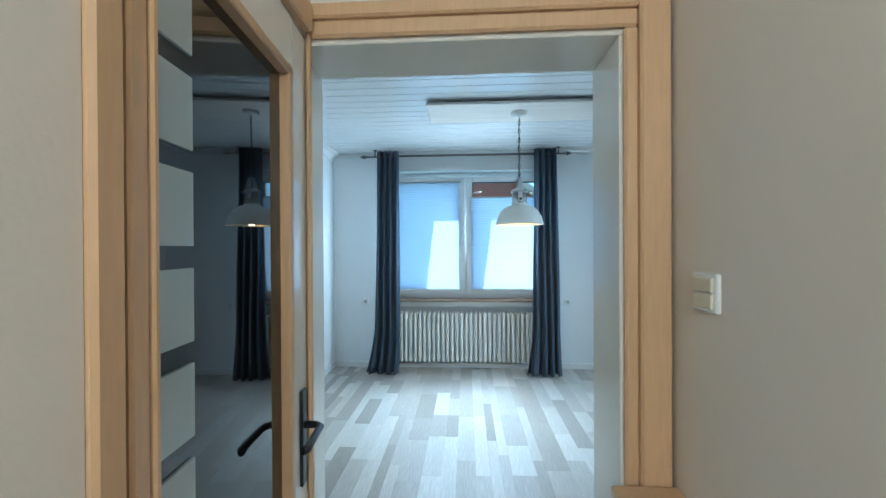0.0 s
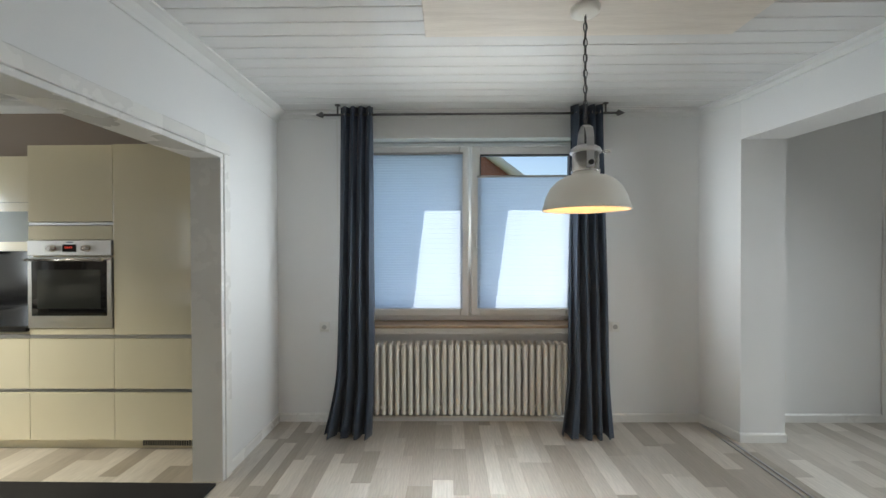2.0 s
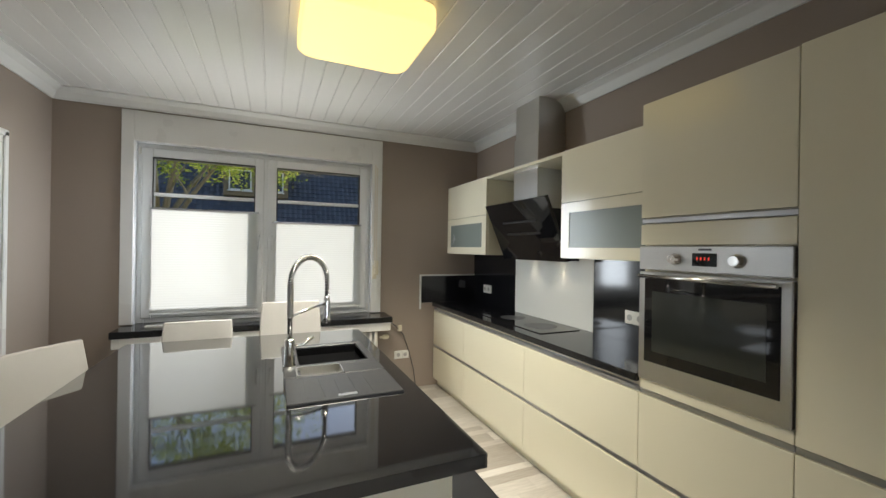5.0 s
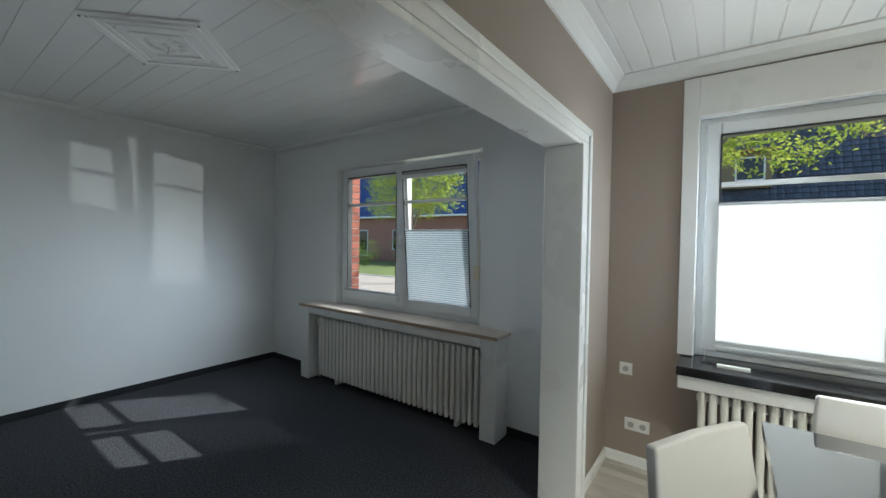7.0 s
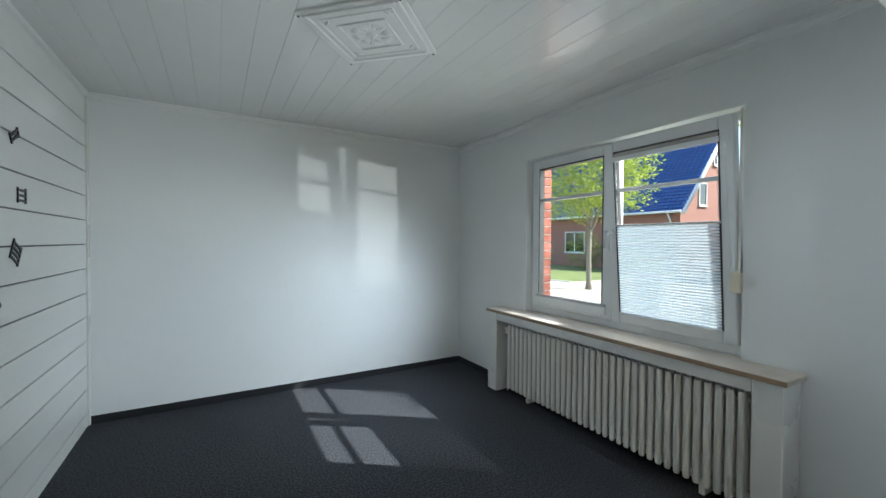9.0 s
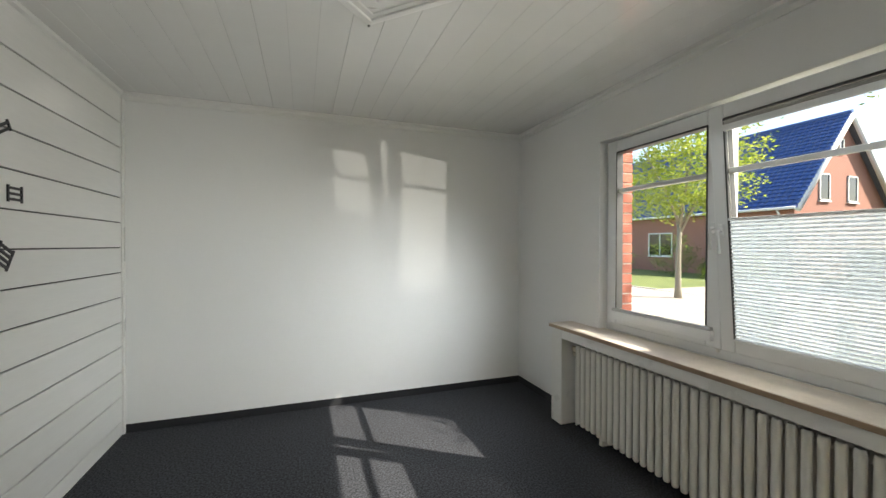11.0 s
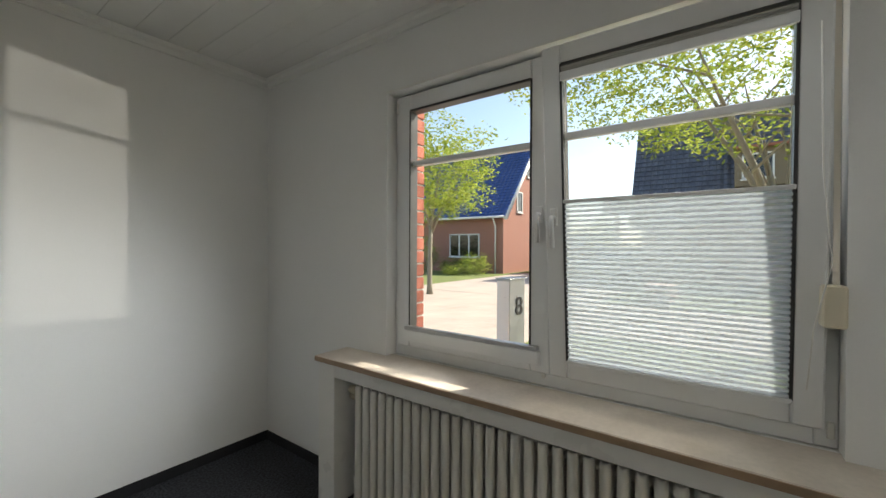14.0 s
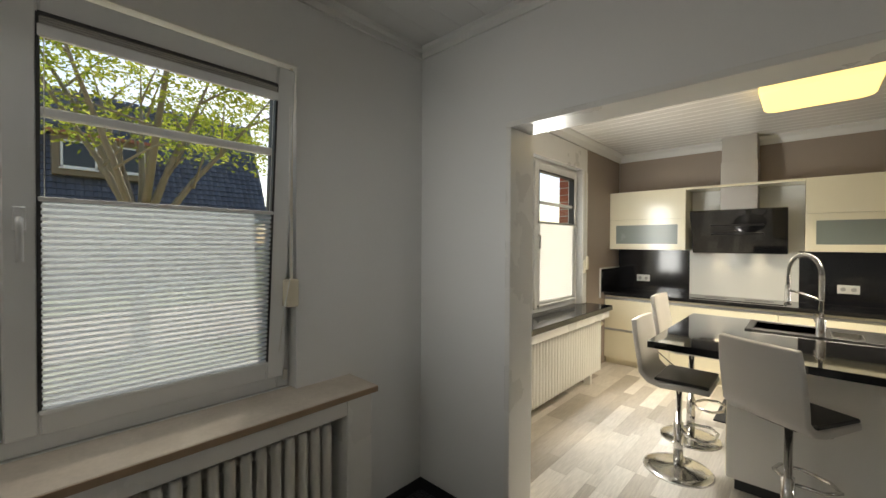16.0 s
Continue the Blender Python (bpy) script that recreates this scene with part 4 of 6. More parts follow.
tall = thing("fridge_cabinet", "tall cream gloss cabinet with two drawers below", "cabinet")
part("body", box((-2.416, FY + 0.03, 0.075), (-1.662, 4.755, 2.10)), CREAM, tall)
front("drawer", tall, -2.417, -1.83, 0.08, 0.405), front("drawer", tall, -2.417, -1.83, 0.432, 0.775)
strip(tall, -2.417, -1.83, 0.408, 0.43), strip(tall, -2.417, -1.83, 0.778, 0.80)
front("door", tall, -2.417, -1.83, 0.803, 2.105), front("filler", tall, -1.83, -1.662, 0.08, 2.105)
part("vent", boxes(*[((-2.26 + k * 0.017, FY + 0.046, 0.02), (-2.25 + k * 0.017, FY + 0.0525, 0.055)) for k in range(24)]), GREYDARK, tall, "dark vent slots in the plinth")

# worktop, splashback
top = solid("worktop", box((-5.503, FY - 0.02, 0.827), (-3.006, 4.758, 0.865), 0.003), DARKTOP, "black matt kitchen worktop", "worktop")
hob = thing("hob", "black glass induction hob set in the worktop", "hob")
part("plate", box((-4.62, 4.36, 0.865), (-3.84, 4.70, 0.870), 0.002), BLACKGLASS, hob)
part("cooking_zone", tube([(-4.42, 4.53, 0.8695), (-4.42, 4.53, 0.8705)], 0.10, 28), GREYDARK, hob)
part("cooking_zone", tube([(-4.06, 4.53, 0.8695), (-4.06, 4.53, 0.8705)], 0.12, 28), GREYDARK, hob)
splash = thing("splashback", "black splashback with a glossy white glass field", "splashback")
part("black_panel", box((-5.50, 4.746, 0.866), (-4.706, 4.759, 1.374)), DARKTOP, splash)
part("white_panel", box((-4.704, 4.744, 0.866), (-3.766, 4.759, 1.374)), SPLASH, splash, "glossy white glass panel")
part("black_panel", box((-3.764, 4.746, 0.866), (-3.006, 4.759, 1.374)), DARKTOP, splash)
part("niche_panel", box((-4.686, 4.744, 1.376), (-3.729, 4.759, 2.034)), SPLASH, splash, "pale glossy panel behind the hood")
part("side_panel", box((-5.504, 4.13, 0.866), (-5.492, 4.745, 1.14)), DARKTOP, splash)
part("edge", boxes(((-5.504, 4.112, 0.80), (-5.489, 4.129, 1.155)), ((-5.504, 4.129, 1.141), (-5.489, 4.745, 1.155))), TRIM, splash, "white edge strip")
socket("white double socket in the black splashback", (-5.20, 4.746, 1.02), (0, -1, 0), 2)
socket("white double socket in the black splashback", (-3.42, 4.746, 1.02), (0, -1, 0), 2)


def wall_unit(label, x0, x1):
    ob = thing("wall_cabinet", label, "cabinet", "kitchen wall cabinets")
    y = 4.42
    part("body", box((x0, y + 0.022, 1.375), (x1, 4.755, 2.06), 0.001), CREAM, ob)
    front("flap", ob, x0, x1, 1.728, 2.06, y)
    low = part("glass_flap", boxes(((x0 + 0.002, y, 1.378), (x0 + 0.075, y + 0.02, 1.722)), ((x1 - 0.075, y, 1.378), (x1 - 0.002, y + 0.02, 1.722)), ((x0 + 0.075, y, 1.378), (x1 - 0.075, y + 0.02, 1.443)), ((x0 + 0.075, y, 1.662), (x1 - 0.075, y + 0.02, 1.722))), CREAM, ob)
    part("pane", box((x0 + 0.075, y + 0.004, 1.443), (x1 - 0.075, y + 0.010, 1.662)), CABGLASS, low, "frosted green-grey glass")
    return ob


wall_unit("cream wall cabinet with a frosted glass flap", -5.50, -4.69)
wall_unit("cream wall cabinet with a frosted glass flap beside the oven unit", -3.725, -3.006)
shelf = thing("hood_canopy_board", "cream board bridging the wall cabinets over the hood", "shelf")
part("board", box((-4.688, 4.422, 2.036), (-3.727, 4.755, 2.06), 0.002), CREAM, shelf)

hood = thing("cooker_hood", "slanted black glass cooker hood with a steel chimney", "cooker hood")
HX0, HX1 = -4.645, -3.845
glass_face = extrude_outline([(4.585, 1.345), (4.385, 1.79), (4.41, 1.80), (4.612, 1.352)], HX0, HX1, "x", 0.002)
part("glass_front", glass_face, BLACKGLASS, hood)
part("slot", extrude_outline([(4.493, 1.54), (4.485, 1.556), (4.50, 1.562), (4.508, 1.546)], HX0 + 0.18, HX1 - 0.18, "x"), BLACK, hood)
part("slot", extrude_outline([(4.452, 1.63), (4.446, 1.644), (4.46, 1.65), (4.467, 1.636)], HX0 + 0.18, HX1 - 0.18, "x"), BLACK, hood)
part("housing", extrude_outline([(4.62, 1.35), (4.755, 1.35), (4.755, 1.72), (4.46, 1.72), (4.44, 1.76), (4.425, 1.76)], HX0 + 0.06, HX1 - 0.06, "x", 0.002), BLACK, hood)
part("chimney", box((-4.39, 4.50, 1.72), (-4.08, 4.755, 2.30), 0.003), STEEL, hood, "brushed steel chimney")
part("chimney", box((-4.382, 4.508, 2.30), (-4.088, 4.755, 2.567), 0.003), STEEL, hood, "brushed steel chimney")
for x in (-4.42, -4.07):
    part("spot", tube([(x, 4.69, 1.351), (x, 4.69, 1.346)], 0.03, 16), glow("hood_spot_glow", (1.0, 0.86, 0.62), 3.0), hood, "lit hood spot")
    spot = new("hood_light", bpy.data.lights.new("hood_light", "SPOT"))
    spot.data.energy, spot.data.spot_size, spot.data.spot_blend, spot.data.color, spot.data.shadow_soft_size = 1.0, radians(95), 0.8, (1.0, 0.85, 0.62), 0.02
    spot.matrix_world = look((x, 4.69, 1.34), (x, 4.66, 0.9))

# kitchen ceiling lamp
kl = thing("ceiling_light", "lit square ceiling light with rounded corners", "lamp")
LX0, LX1, LY0, LY1 = -3.97, -3.38, 2.82, 3.42
bm = box((LX0, LY0, 2.45), (LX1, LY1, 2.545))
bmesh.ops.bevel(bm, geom=[e for e in bm.edges if abs(e.verts[0].co.z - e.verts[1].co.z) > 0.05], offset=0.09, segments=6, profile=0.5, affect="EDGES")
bmesh.ops.bevel(bm, geom=[e for e in bm.edges if e.verts[0].co.z < 2.46 and e.verts[1].co.z < 2.46], offset=0.02, segments=3, profile=0.5, affect="EDGES")
part("diffuser", bm, WARMGLOW, kl, "glowing warm yellow diffuser")
part("base", box((LX0 + 0.03, LY0 + 0.03, 2.5455), (LX1 - 0.03, LY1 - 0.03, 2.566), 0.003), PLASTIC, kl)

# kitchen window
w2 = window("window_2", "white two-sash kitchen window with half-height blinds", pose(-5.505, 0, 0, 0, 0, 90), 1.72, 3.60, 0.785, 2.235, 2.66, y=0.06)
sash(w2, 1.755, 2.645, 0.825, 2.20, 0.075, 0, (1.83,), 1)
sash(w2, 2.675, 3.565, 0.825, 2.20, 0.075, 0, (1.83,), -1)
KW = pose(-5.505, 0, 0, 0, 0, 90)
pleated("pleated_blind", "white half-height pleated blind glowing in the sun", 1.825, 2.60, 0.865, 1.705, 0.028, KW, fabric=KBLIND, relief=0.0004)
pleated("pleated_blind", "white half-height pleated blind glowing in the sun", 2.72, 3.505, 0.865, 1.63, 0.028, KW, fabric=KBLIND, relief=0.0004)
structure("trim_kitchen_window", boxes(((-5.507, 1.635, 0.79), (-5.487, 1.719, 2.47)), ((-5.507, 3.601, 0.79), (-5.487, 3.70, 2.47)), ((-5.507, 1.719, 2.236), (-5.487, 3.601, 2.47)), bevel=0.003), TRIM, "white flat boards round the kitchen window", "trim")
ks = thing("kitchen_sill", "black kitchen window sill", "window sill")
part("slab", box((-5.66, 1.655, 0.735), (-5.22, 3.75, 0.785), 0.004), DARKTOP, ks)
solid("sill_apron", box((-5.503, 1.66, 0.655), (-5.25, 3.74, 0.733), 0.004), TRIM, "white board under the black sill", "trim")
solid("strap_box", box((-5.47, 3.625, 1.16), (-5.445, 3.665, 1.30), 0.006), IVORY, "aged ivory roller-strap box", "strap winder", "strap winders")
part("strap", box((-5.462, 3.639, 1.30), (-5.460, 3.652, 2.2)), LINING, w2, "grey roller strap").matrix_world = Matrix()
remote = solid("remote_control", box((-5.36, 1.84, 0.785), (-5.32, 1.99, 0.803), 0.006, 2), PLASTIC, "small white remote on the sill", "remote control")
kr = radiator("radiator", "white ribbed radiator under the kitchen sill", 1.75, 3.64, "y", -5.29, -5.40, 0.11, 0.64, 36)
part("foot", box((-5.38, 1.9, 0), (-5.31, 1.93, 0.13)), ENAMEL, kr)
part("foot", box((-5.38, 3.4, 0), (-5.31, 3.43, 0.13)), ENAMEL, kr)
valve(kr, (-5.33, 3.66, 0.58), (0, 1, 0))
socket("white socket in the kitchen corner", (-5.505, 1.345, 0.635), (1, 0, 0))
socket("white upright double socket low on the taupe wall", (-5.505, 1.42, 0.27), (1, 0, 0), 2)
socket("white triple socket beside the base cabinet", (-5.505, 3.93, 0.35), (1, 0, 0), 2)

# island
island = thing("kitchen_island", "kitchen island with a polished black top and cream sides", "kitchen island")
part("top", boxes(((-4.40, 1.98, 0.826), (-2.645, 2.84, 0.865)), ((-4.40, 3.16, 0.826), (-2.645, 3.265, 0.865)), ((-4.40, 2.84, 0.826), (-3.975, 3.16, 0.865)), ((-3.455, 2.84, 0.826), (-2.645, 3.16, 0.865))), STONE, island, "polished black stone top")
part("body", box((-4.05, 2.27, 0.08), (-2.76, 3.20, 0.60), 0.003), CREAM, island)
part("body", boxes(((-4.05, 2.27, 0.60), (-2.76, 2.75, 0.825)), ((-4.05, 2.75, 0.60), (-4.03, 3.20, 0.825)), ((-3.3, 2.75, 0.60), (-2.76, 3.20, 0.825))), CREAM, island)
part("plinth", box((-4.01, 2.31, 0.0), (-2.80, 3.15, 0.079)), GREYDARK, island)
for x0, x1 in ((-4.045, -3.62), (-3.62, -3.19), (-3.19, -2.765)):
    part("door", box((x0 + 0.002, 3.201, 0.085), (x1 - 0.002, 3.219, 0.78), 0.003), CREAM, island)
part("panel", box((-4.045, 2.251, 0.085), (-2.765, 2.269, 0.82), 0.003), PLASTIC, island, "pale back panel")
sink = thing("sink", "black composite sink with a drainer and a steel half bowl", "sink", at=(-0.075, -0.03, 0))
bm = boxes(((-3.94, 2.80, 0.858), (-3.90, 3.225, 0.876)), ((-3.56, 2.80, 0.858), (-3.52, 3.225, 0.876)), ((-3.90, 3.19, 0.858), (-3.56, 3.225, 0.876)), ((-3.90, 2.80, 0.858), (-3.56, 2.87, 0.876)), ((-3.52, 3.045, 0.858), (-3.38, 3.225, 0.876)), ((-3.52, 2.80, 0.858), (-3.38, 2.85, 0.876)), ((-3.38, 2.80, 0.858), (-3.09, 3.225, 0.874)), bevel=0.003)
part("rim", bm, SINK, sink)
part("bowl", boxes(((-3.91, 2.86, 0.66), (-3.55, 3.20, 0.675)), ((-3.91, 2.86, 0.675), (-3.90, 3.20, 0.86)), ((-3.56, 2.86, 0.675), (-3.55, 3.20, 0.86)), ((-3.90, 2.86, 0.675), (-3.56, 2.87, 0.86)), ((-3.90, 3.19, 0.675), (-3.56, 3.20, 0.86))), SINK, sink, "dark sink bowl")
bm = box((-3.518, 2.852, 0.755), (-3.382, 3.043, 0.879))
bmesh.ops.delete(bm, geom=[f for f in bm.faces if f.normal.z > 0.5], context="FACES")
bmesh.ops.bevel(bm, geom=[e for e in bm.edges if not e.is_boundary], offset=0.022, segments=4, profile=0.5, affect="EDGES")
half_bowl = part("half_bowl", bm, STEEL, sink, "steel half bowl")
bowl_wall = half_bowl.modifiers.new("thickness", "SOLIDIFY")
bowl_wall.thickness, bowl_wall.offset = 0.005, 0.0
for k in range(5):
    part("groove", box((-3.33, 2.87 + k * 0.06, 0.8735), (-3.13, 2.876 + k * 0.06, 0.8752)), BLACK, sink)
part("badge", box((-3.135, 2.98, 0.874), (-3.115, 3.05, 0.8752)), ALU, sink, "small metal badge")
tap = thing("spring_tap", "chrome spring-neck kitchen tap", "tap", at=(-3.645, 2.796, 0.872), turn=41)
part("base", lathe([(0, 0), (0.03, 0), (0.03, 0.006), (0.024, 0.01), (0.024, 0.11), (0.018, 0.125), (0, 0.125)], 20), CHROME, tap)
part("handle", tube([(0.0, 0.02, 0.085), (0.02, 0.06, 0.09), (0.05, 0.10, 0.125)], 0.008, 8), CHROME, tap)
part("riser", tube([(0, 0, 0.12), (0, 0, 0.38)], 0.011, 12), CHROME, tap)
arc = [(0, 0.12 - 0.12 * math.cos(t), 0.38 + 0.12 * math.sin(t)) for t in [math.pi * k / 16 for k in range(17)]] + [(0, 0.242, 0.34), (0, 0.242, 0.29)]
part("hose", tube(arc, 0.009, 10), GREYDARK, tap)
spring = bmesh.new()
spine = [(0, 0, 0.22 + 0.16 * k / 20) for k in range(20)] + arc
dense = []
for a, b in zip(spine, spine[1:]):
    for q in range(16):
        dense.append(Vector(a).lerp(Vector(b), q / 16))
coil = []
for i, p in enumerate(dense):
    d = (dense[min(i + 1, len(dense) - 1)] - dense[max(i - 1, 0)]).normalized()
    n1 = Vector((1, 0, 0))
    n2 = d.cross(n1)
    t = i * 2 * math.pi / 7.0
    coil.append(p + 0.0135 * (math.cos(t) * n1 + math.sin(t) * n2))
add_tube(spring, coil, 0.0021, 5)
part("spring", spring, CHROME, tap, "chrome coil spring")
part("spray_head", tube([(0, 0.242, 0.30), (0, 0.242, 0.27), (0, 0.242, 0.19), (0, 0.242, 0.16)], 0.016, 14, [0.012, 0.017, 0.017, 0.022]), CHROME, tap)
part("holder_arm", tube([(0, 0, 0.225), (0, 0.13, 0.25), (0, 0.235, 0.26)], 0.007, 8), CHROME, tap)


def stool(label, x, y, turn, lift):
    """Swivel bar stool: bent shell with a black seat pad on a chrome gas column."""
    ob = thing("bar_stool", label, "stool", "bar stools round the island", (x, y, 0), turn)
    seat = 0.57 + lift
    mid = [(0.19, seat - 0.005), (0.12, seat), (-0.06, seat - 0.01), (-0.13, seat + 0.005), (-0.175, seat + 0.05), (-0.195, seat + 0.12), (-0.215, seat + 0.24), (-0.235, seat + 0.375)]
    bm = bmesh.new()
    rows = []
    for i, (py, pz) in enumerate(mid):
        a, b = mid[max(i - 1, 0)], mid[min(i + 1, len(mid) - 1)]
        d = Vector((b[0] - a[0], b[1] - a[1])).normalized()
        n = Vector((d.y, -d.x))
        w = 0.19 if 0 < i < len(mid) - 1 else 0.18
        th = 0.017
        rows.append([bm.verts.new((sx * w * wx, py + n.x * th * sd - (0.012 * abs(wx) if i > 4 else 0) * -1, pz + n.y * th * sd)) for sd, order in ((1, (-1, -0.5, 0, 0.5, 1)), (-1, (1, 0.5, 0, -0.5, -1))) for wx in order for sx in (1,)])
    for r0, r1 in zip(rows, rows[1:]):
        for k in range(10):
            bm.faces.new((r0[k], r0[(k + 1) % 10], r1[(k + 1) % 10], r1[k])).smooth = True
    bm.faces.new(rows[0]), bm.faces.new(rows[-1])
    bmesh.ops.recalc_face_normals(bm, faces=bm.faces)
    shell = part("shell", bm, LEATHER, ob, "off-white leatherette shell")
    rnd = shell.modifiers.new("rounding", "BEVEL")
    rnd.width, rnd.segments, rnd.limit_method, rnd.angle_limit = 0.010, 3, "ANGLE", radians(50)
    part("seat_pad", box((-0.178, -0.10, seat + 0.012), (0.178, 0.185, seat + 0.034), 0.014, 3), PAD, ob, "black seat pad")
    part("piping", tube([(-0.18, -0.225, seat + 0.36), (-0.18, -0.19, seat + 0.12), (-0.18, -0.05, seat + 0.012), (-0.18, 0.18, seat + 0.012)], 0.004, 6), PAD, ob, "dark seam")
    part("column", tube([(0, 0, 0.02), (0, 0, 0.30), (0, 0, 0.301), (0, 0, seat - 0.02)], 0.02, 16, [0.028, 0.028, 0.018, 0.018]), CHROME, ob)
    part("mount", box((-0.09, -0.09, seat - 0.035), (0.09, 0.09, seat - 0.016), 0.004), BLACK, ob)
    part("base", lathe([(0, 0.03), (0.03, 0.03), (0.06, 0.022), (0.14, 0.014), (0.19, 0.008), (0.20, 0.0), (0, 0.0)], 36), CHROME, ob, "round chrome base")
    part("footrest", tube([(-0.02, 0.02, 0.27), (-0.11, 0.07, 0.27), (-0.13, 0.15, 0.27), (-0.06, 0.20, 0.27), (0.06, 0.20, 0.27), (0.13, 0.15, 0.27), (0.11, 0.07, 0.27), (0.02, 0.02, 0.27)], 0.009, 8), CHROME, ob)
    part("lift_lever", tube([(0.02, 0, seat - 0.03), (0.10, 0.02, seat - 0.04), (0.16, 0.03, seat - 0.045)], 0.004, 6), CHROME, ob)
    return ob


stool("off-white bar stool turned a little from the island", -3.77, 2.01, -31, 0.035)
stool("off-white bar stool at the island's long side", -3.13, 2.095, -5, 0.035)
stool("off-white bar stool at the island end by the window", -4.30, 2.31, -90, 0.01)
stool("raised off-white bar stool at the island end by the window", -4.33, 2.84, -90, 0.105)

cable = thing("power_cable", "thin dark cable with an ivory in-line switch by the kitchen sill", "cable")
part("lead", tube([(-5.47, 3.78, 0.70), (-5.44, 3.84, 0.66), (-5.44, 3.93, 0.56), (-5.45, 4.0, 0.36), (-5.47, 4.05, 0.20), (-5.49, 4.08, 0.02)], 0.004, 6), GREYDARK, cable)
part("switch", box((-5.46, 3.87, 0.60), (-5.43, 3.91, 0.66), 0.008, 2), IVORY, cable, "ivory in-line switch")

mat_outline = [(-4.20, 3.925), (-4.24, 3.91), (-4.255, 3.87), (-4.255, 3.30), (-2.55, 3.27), (-2.55, 2.45), (-1.50, 2.45), (-1.50, 3.905)]
solid("floor_mat", extrude_outline(mat_outline, 0.0, 0.012, "z"), MAT, "black mat on the kitchen floor", "mat")

winder = thing("strap_winder", "aged ivory roller-strap winder beside the kitchen window", "strap winder", "strap winders")
part("box", box((-5.488, 3.612, 1.12), (-5.466, 3.652, 1.26), 0.008, 2), IVORY, winder)
part("strap", box((-5.480, 3.624, 1.26), (-5.478, 3.638, 2.23)), LINING, winder, "grey roller strap")
part("valve", tube([(-5.345, 3.43, 0.64), (-5.345, 3.46, 0.64), (-5.345, 3.465, 0.64), (-5.345, 3.52, 0.64)], 0.02, 12, [0.012, 0.012, 0.024, 0.021]), BLACK, kr, "black radiator valve knob")

# ---- carpeted room ----
CW = pose(-5.365, 0, 0, 0, 0, 90)
w3 = window("window_3", "white two-sash window, one sash tilted inwards", CW, -1.465, 0.29, 0.786, 2.195, -0.585, y=0.075)
sash(w3, -1.43, -0.578, 0.845, 2.185, 0.085, 0, (1.82,), 1, f=0.085)
sash(w3, -0.575, 0.255, 0.845, 2.16, 0.085, 5.0, (1.815,), -1, f=0.075)
structure("trim_window_head", box((-5.44, -1.465, 2.196), (-5.355, 0.29, 2.206)), TRIM, "white strip over the window", "trim")
part("bottom_rail", box((-1.36, 0.016, 0.882), (-0.615, 0.049, 0.940), 0.006, 2), PVC, w3, "blind rail folded at the foot of the sash")
part("bottom_rail", box((-1.355, 0.018, 0.9405), (-0.62, 0.049, 0.960), 0.003), ALU, w3, "grey folded blind fabric on its rail")

# striped blind on the tilted sash
sb = tagged(new("striped_blind"), "half-height striped translucent blind on the tilted sash", "blind")
sb.matrix_world = CW @ pose(0, 0.085, 0.845, 5.0, 0, 0) @ pose(0, -0.085, -0.845)
Z0, Z1, Y0, Y1 = 0.925, 1.555, -0.497, 0.178
bm = bmesh.new()
bm.faces.new([bm.verts.new(c) for c in ((Y0, 0.056, Z0), (Y1, 0.056, Z0), (Y1, 0.056, Z1), (Y0, 0.056, Z1))])
part("fabric", bm, FILM, sb, "sheer blind fabric")
n_st = 34
step = (Z1 - Z0) / n_st
stripe_me = mesh_of("stripe", box((Y0, 0.049, 0), (Y1, 0.053, step * 0.52), 0.0008), STRIPE)
notch_me = mesh_of("cell_end", box((-0.005, 0.0485, step * 0.56), (0.005, 0.0535, step * 0.96)), GREYDARK)
for k in range(n_st):
    o = new("stripe", stripe_me)
    o.parent = sb
    o.location = (0, 0, Z0 + k * step)
    for end in (Y0, Y1):
        o = new("cell_end", notch_me)
        o.parent = sb
        o.location = (end, 0, Z0 + k * step)
part("rail", box((Y0 - 0.004, 0.044, Z1), (Y1 + 0.004, 0.062, Z1 + 0.014), 0.002), PVC, sb)
part("rail", box((Y0 - 0.004, 0.044, Z0 - 0.014), (Y1 + 0.004, 0.062, Z0), 0.002), PVC, sb)
part("rail", box((Y0 - 0.004, 0.040, 2.020), (Y1 + 0.004, 0.060, 2.052), 0.002), PVC, sb)
part("folded_fabric", boxes(*[((Y0, 0.042, 2.053 + k * 0.007), (Y1, 0.058, 2.058 + k * 0.007)) for k in range(3)]), WELL, sb, "blind folds under the head rail, their shadow put in as grey")
for x in (Y0 + 0.01, Y1 - 0.01):
    part("cord", tube([(x, 0.053, Z1), (x, 0.053, 2.05)], 0.0012, 5), PLASTIC, sb)
part("pull_cord", tube([(Y1 + 0.045, 0.02, 2.0), (Y1 + 0.055, 0.015, 1.6), (Y1 + 0.075, 0.0, 1.35), (Y1 + 0.04, -0.005, 1.15), (Y1 + 0.03, 0.0, 0.98)], 0.002, 5), PLASTIC, sb)

sr = thing("sill_unit", "white radiator surround with a worn beige sill board", "window sill")
part("board", box((-5.42, -1.785, 0.757), (-5.143, 0.57, 0.787), 0.004), SILLWOOD, sr, "worn beige sill board")
part("edge_band", box((-5.1445, -1.783, 0.759), (-5.1405, 0.568, 0.784), 0.001), SILLEDGE, sr, "chipped brown sill edge")
part("rail", box((-5.185, -1.65, 0.685), (-5.165, 0.42, 0.756), 0.003), TRIM, sr)
part("pillar", box((-5.365, -1.78, 0.0), (-5.165, -1.65, 0.756), 0.004), TRIM, sr)
part("pillar", box((-5.365, 0.42, 0.0), (-5.165, 0.55, 0.756), 0.004), TRIM, sr)
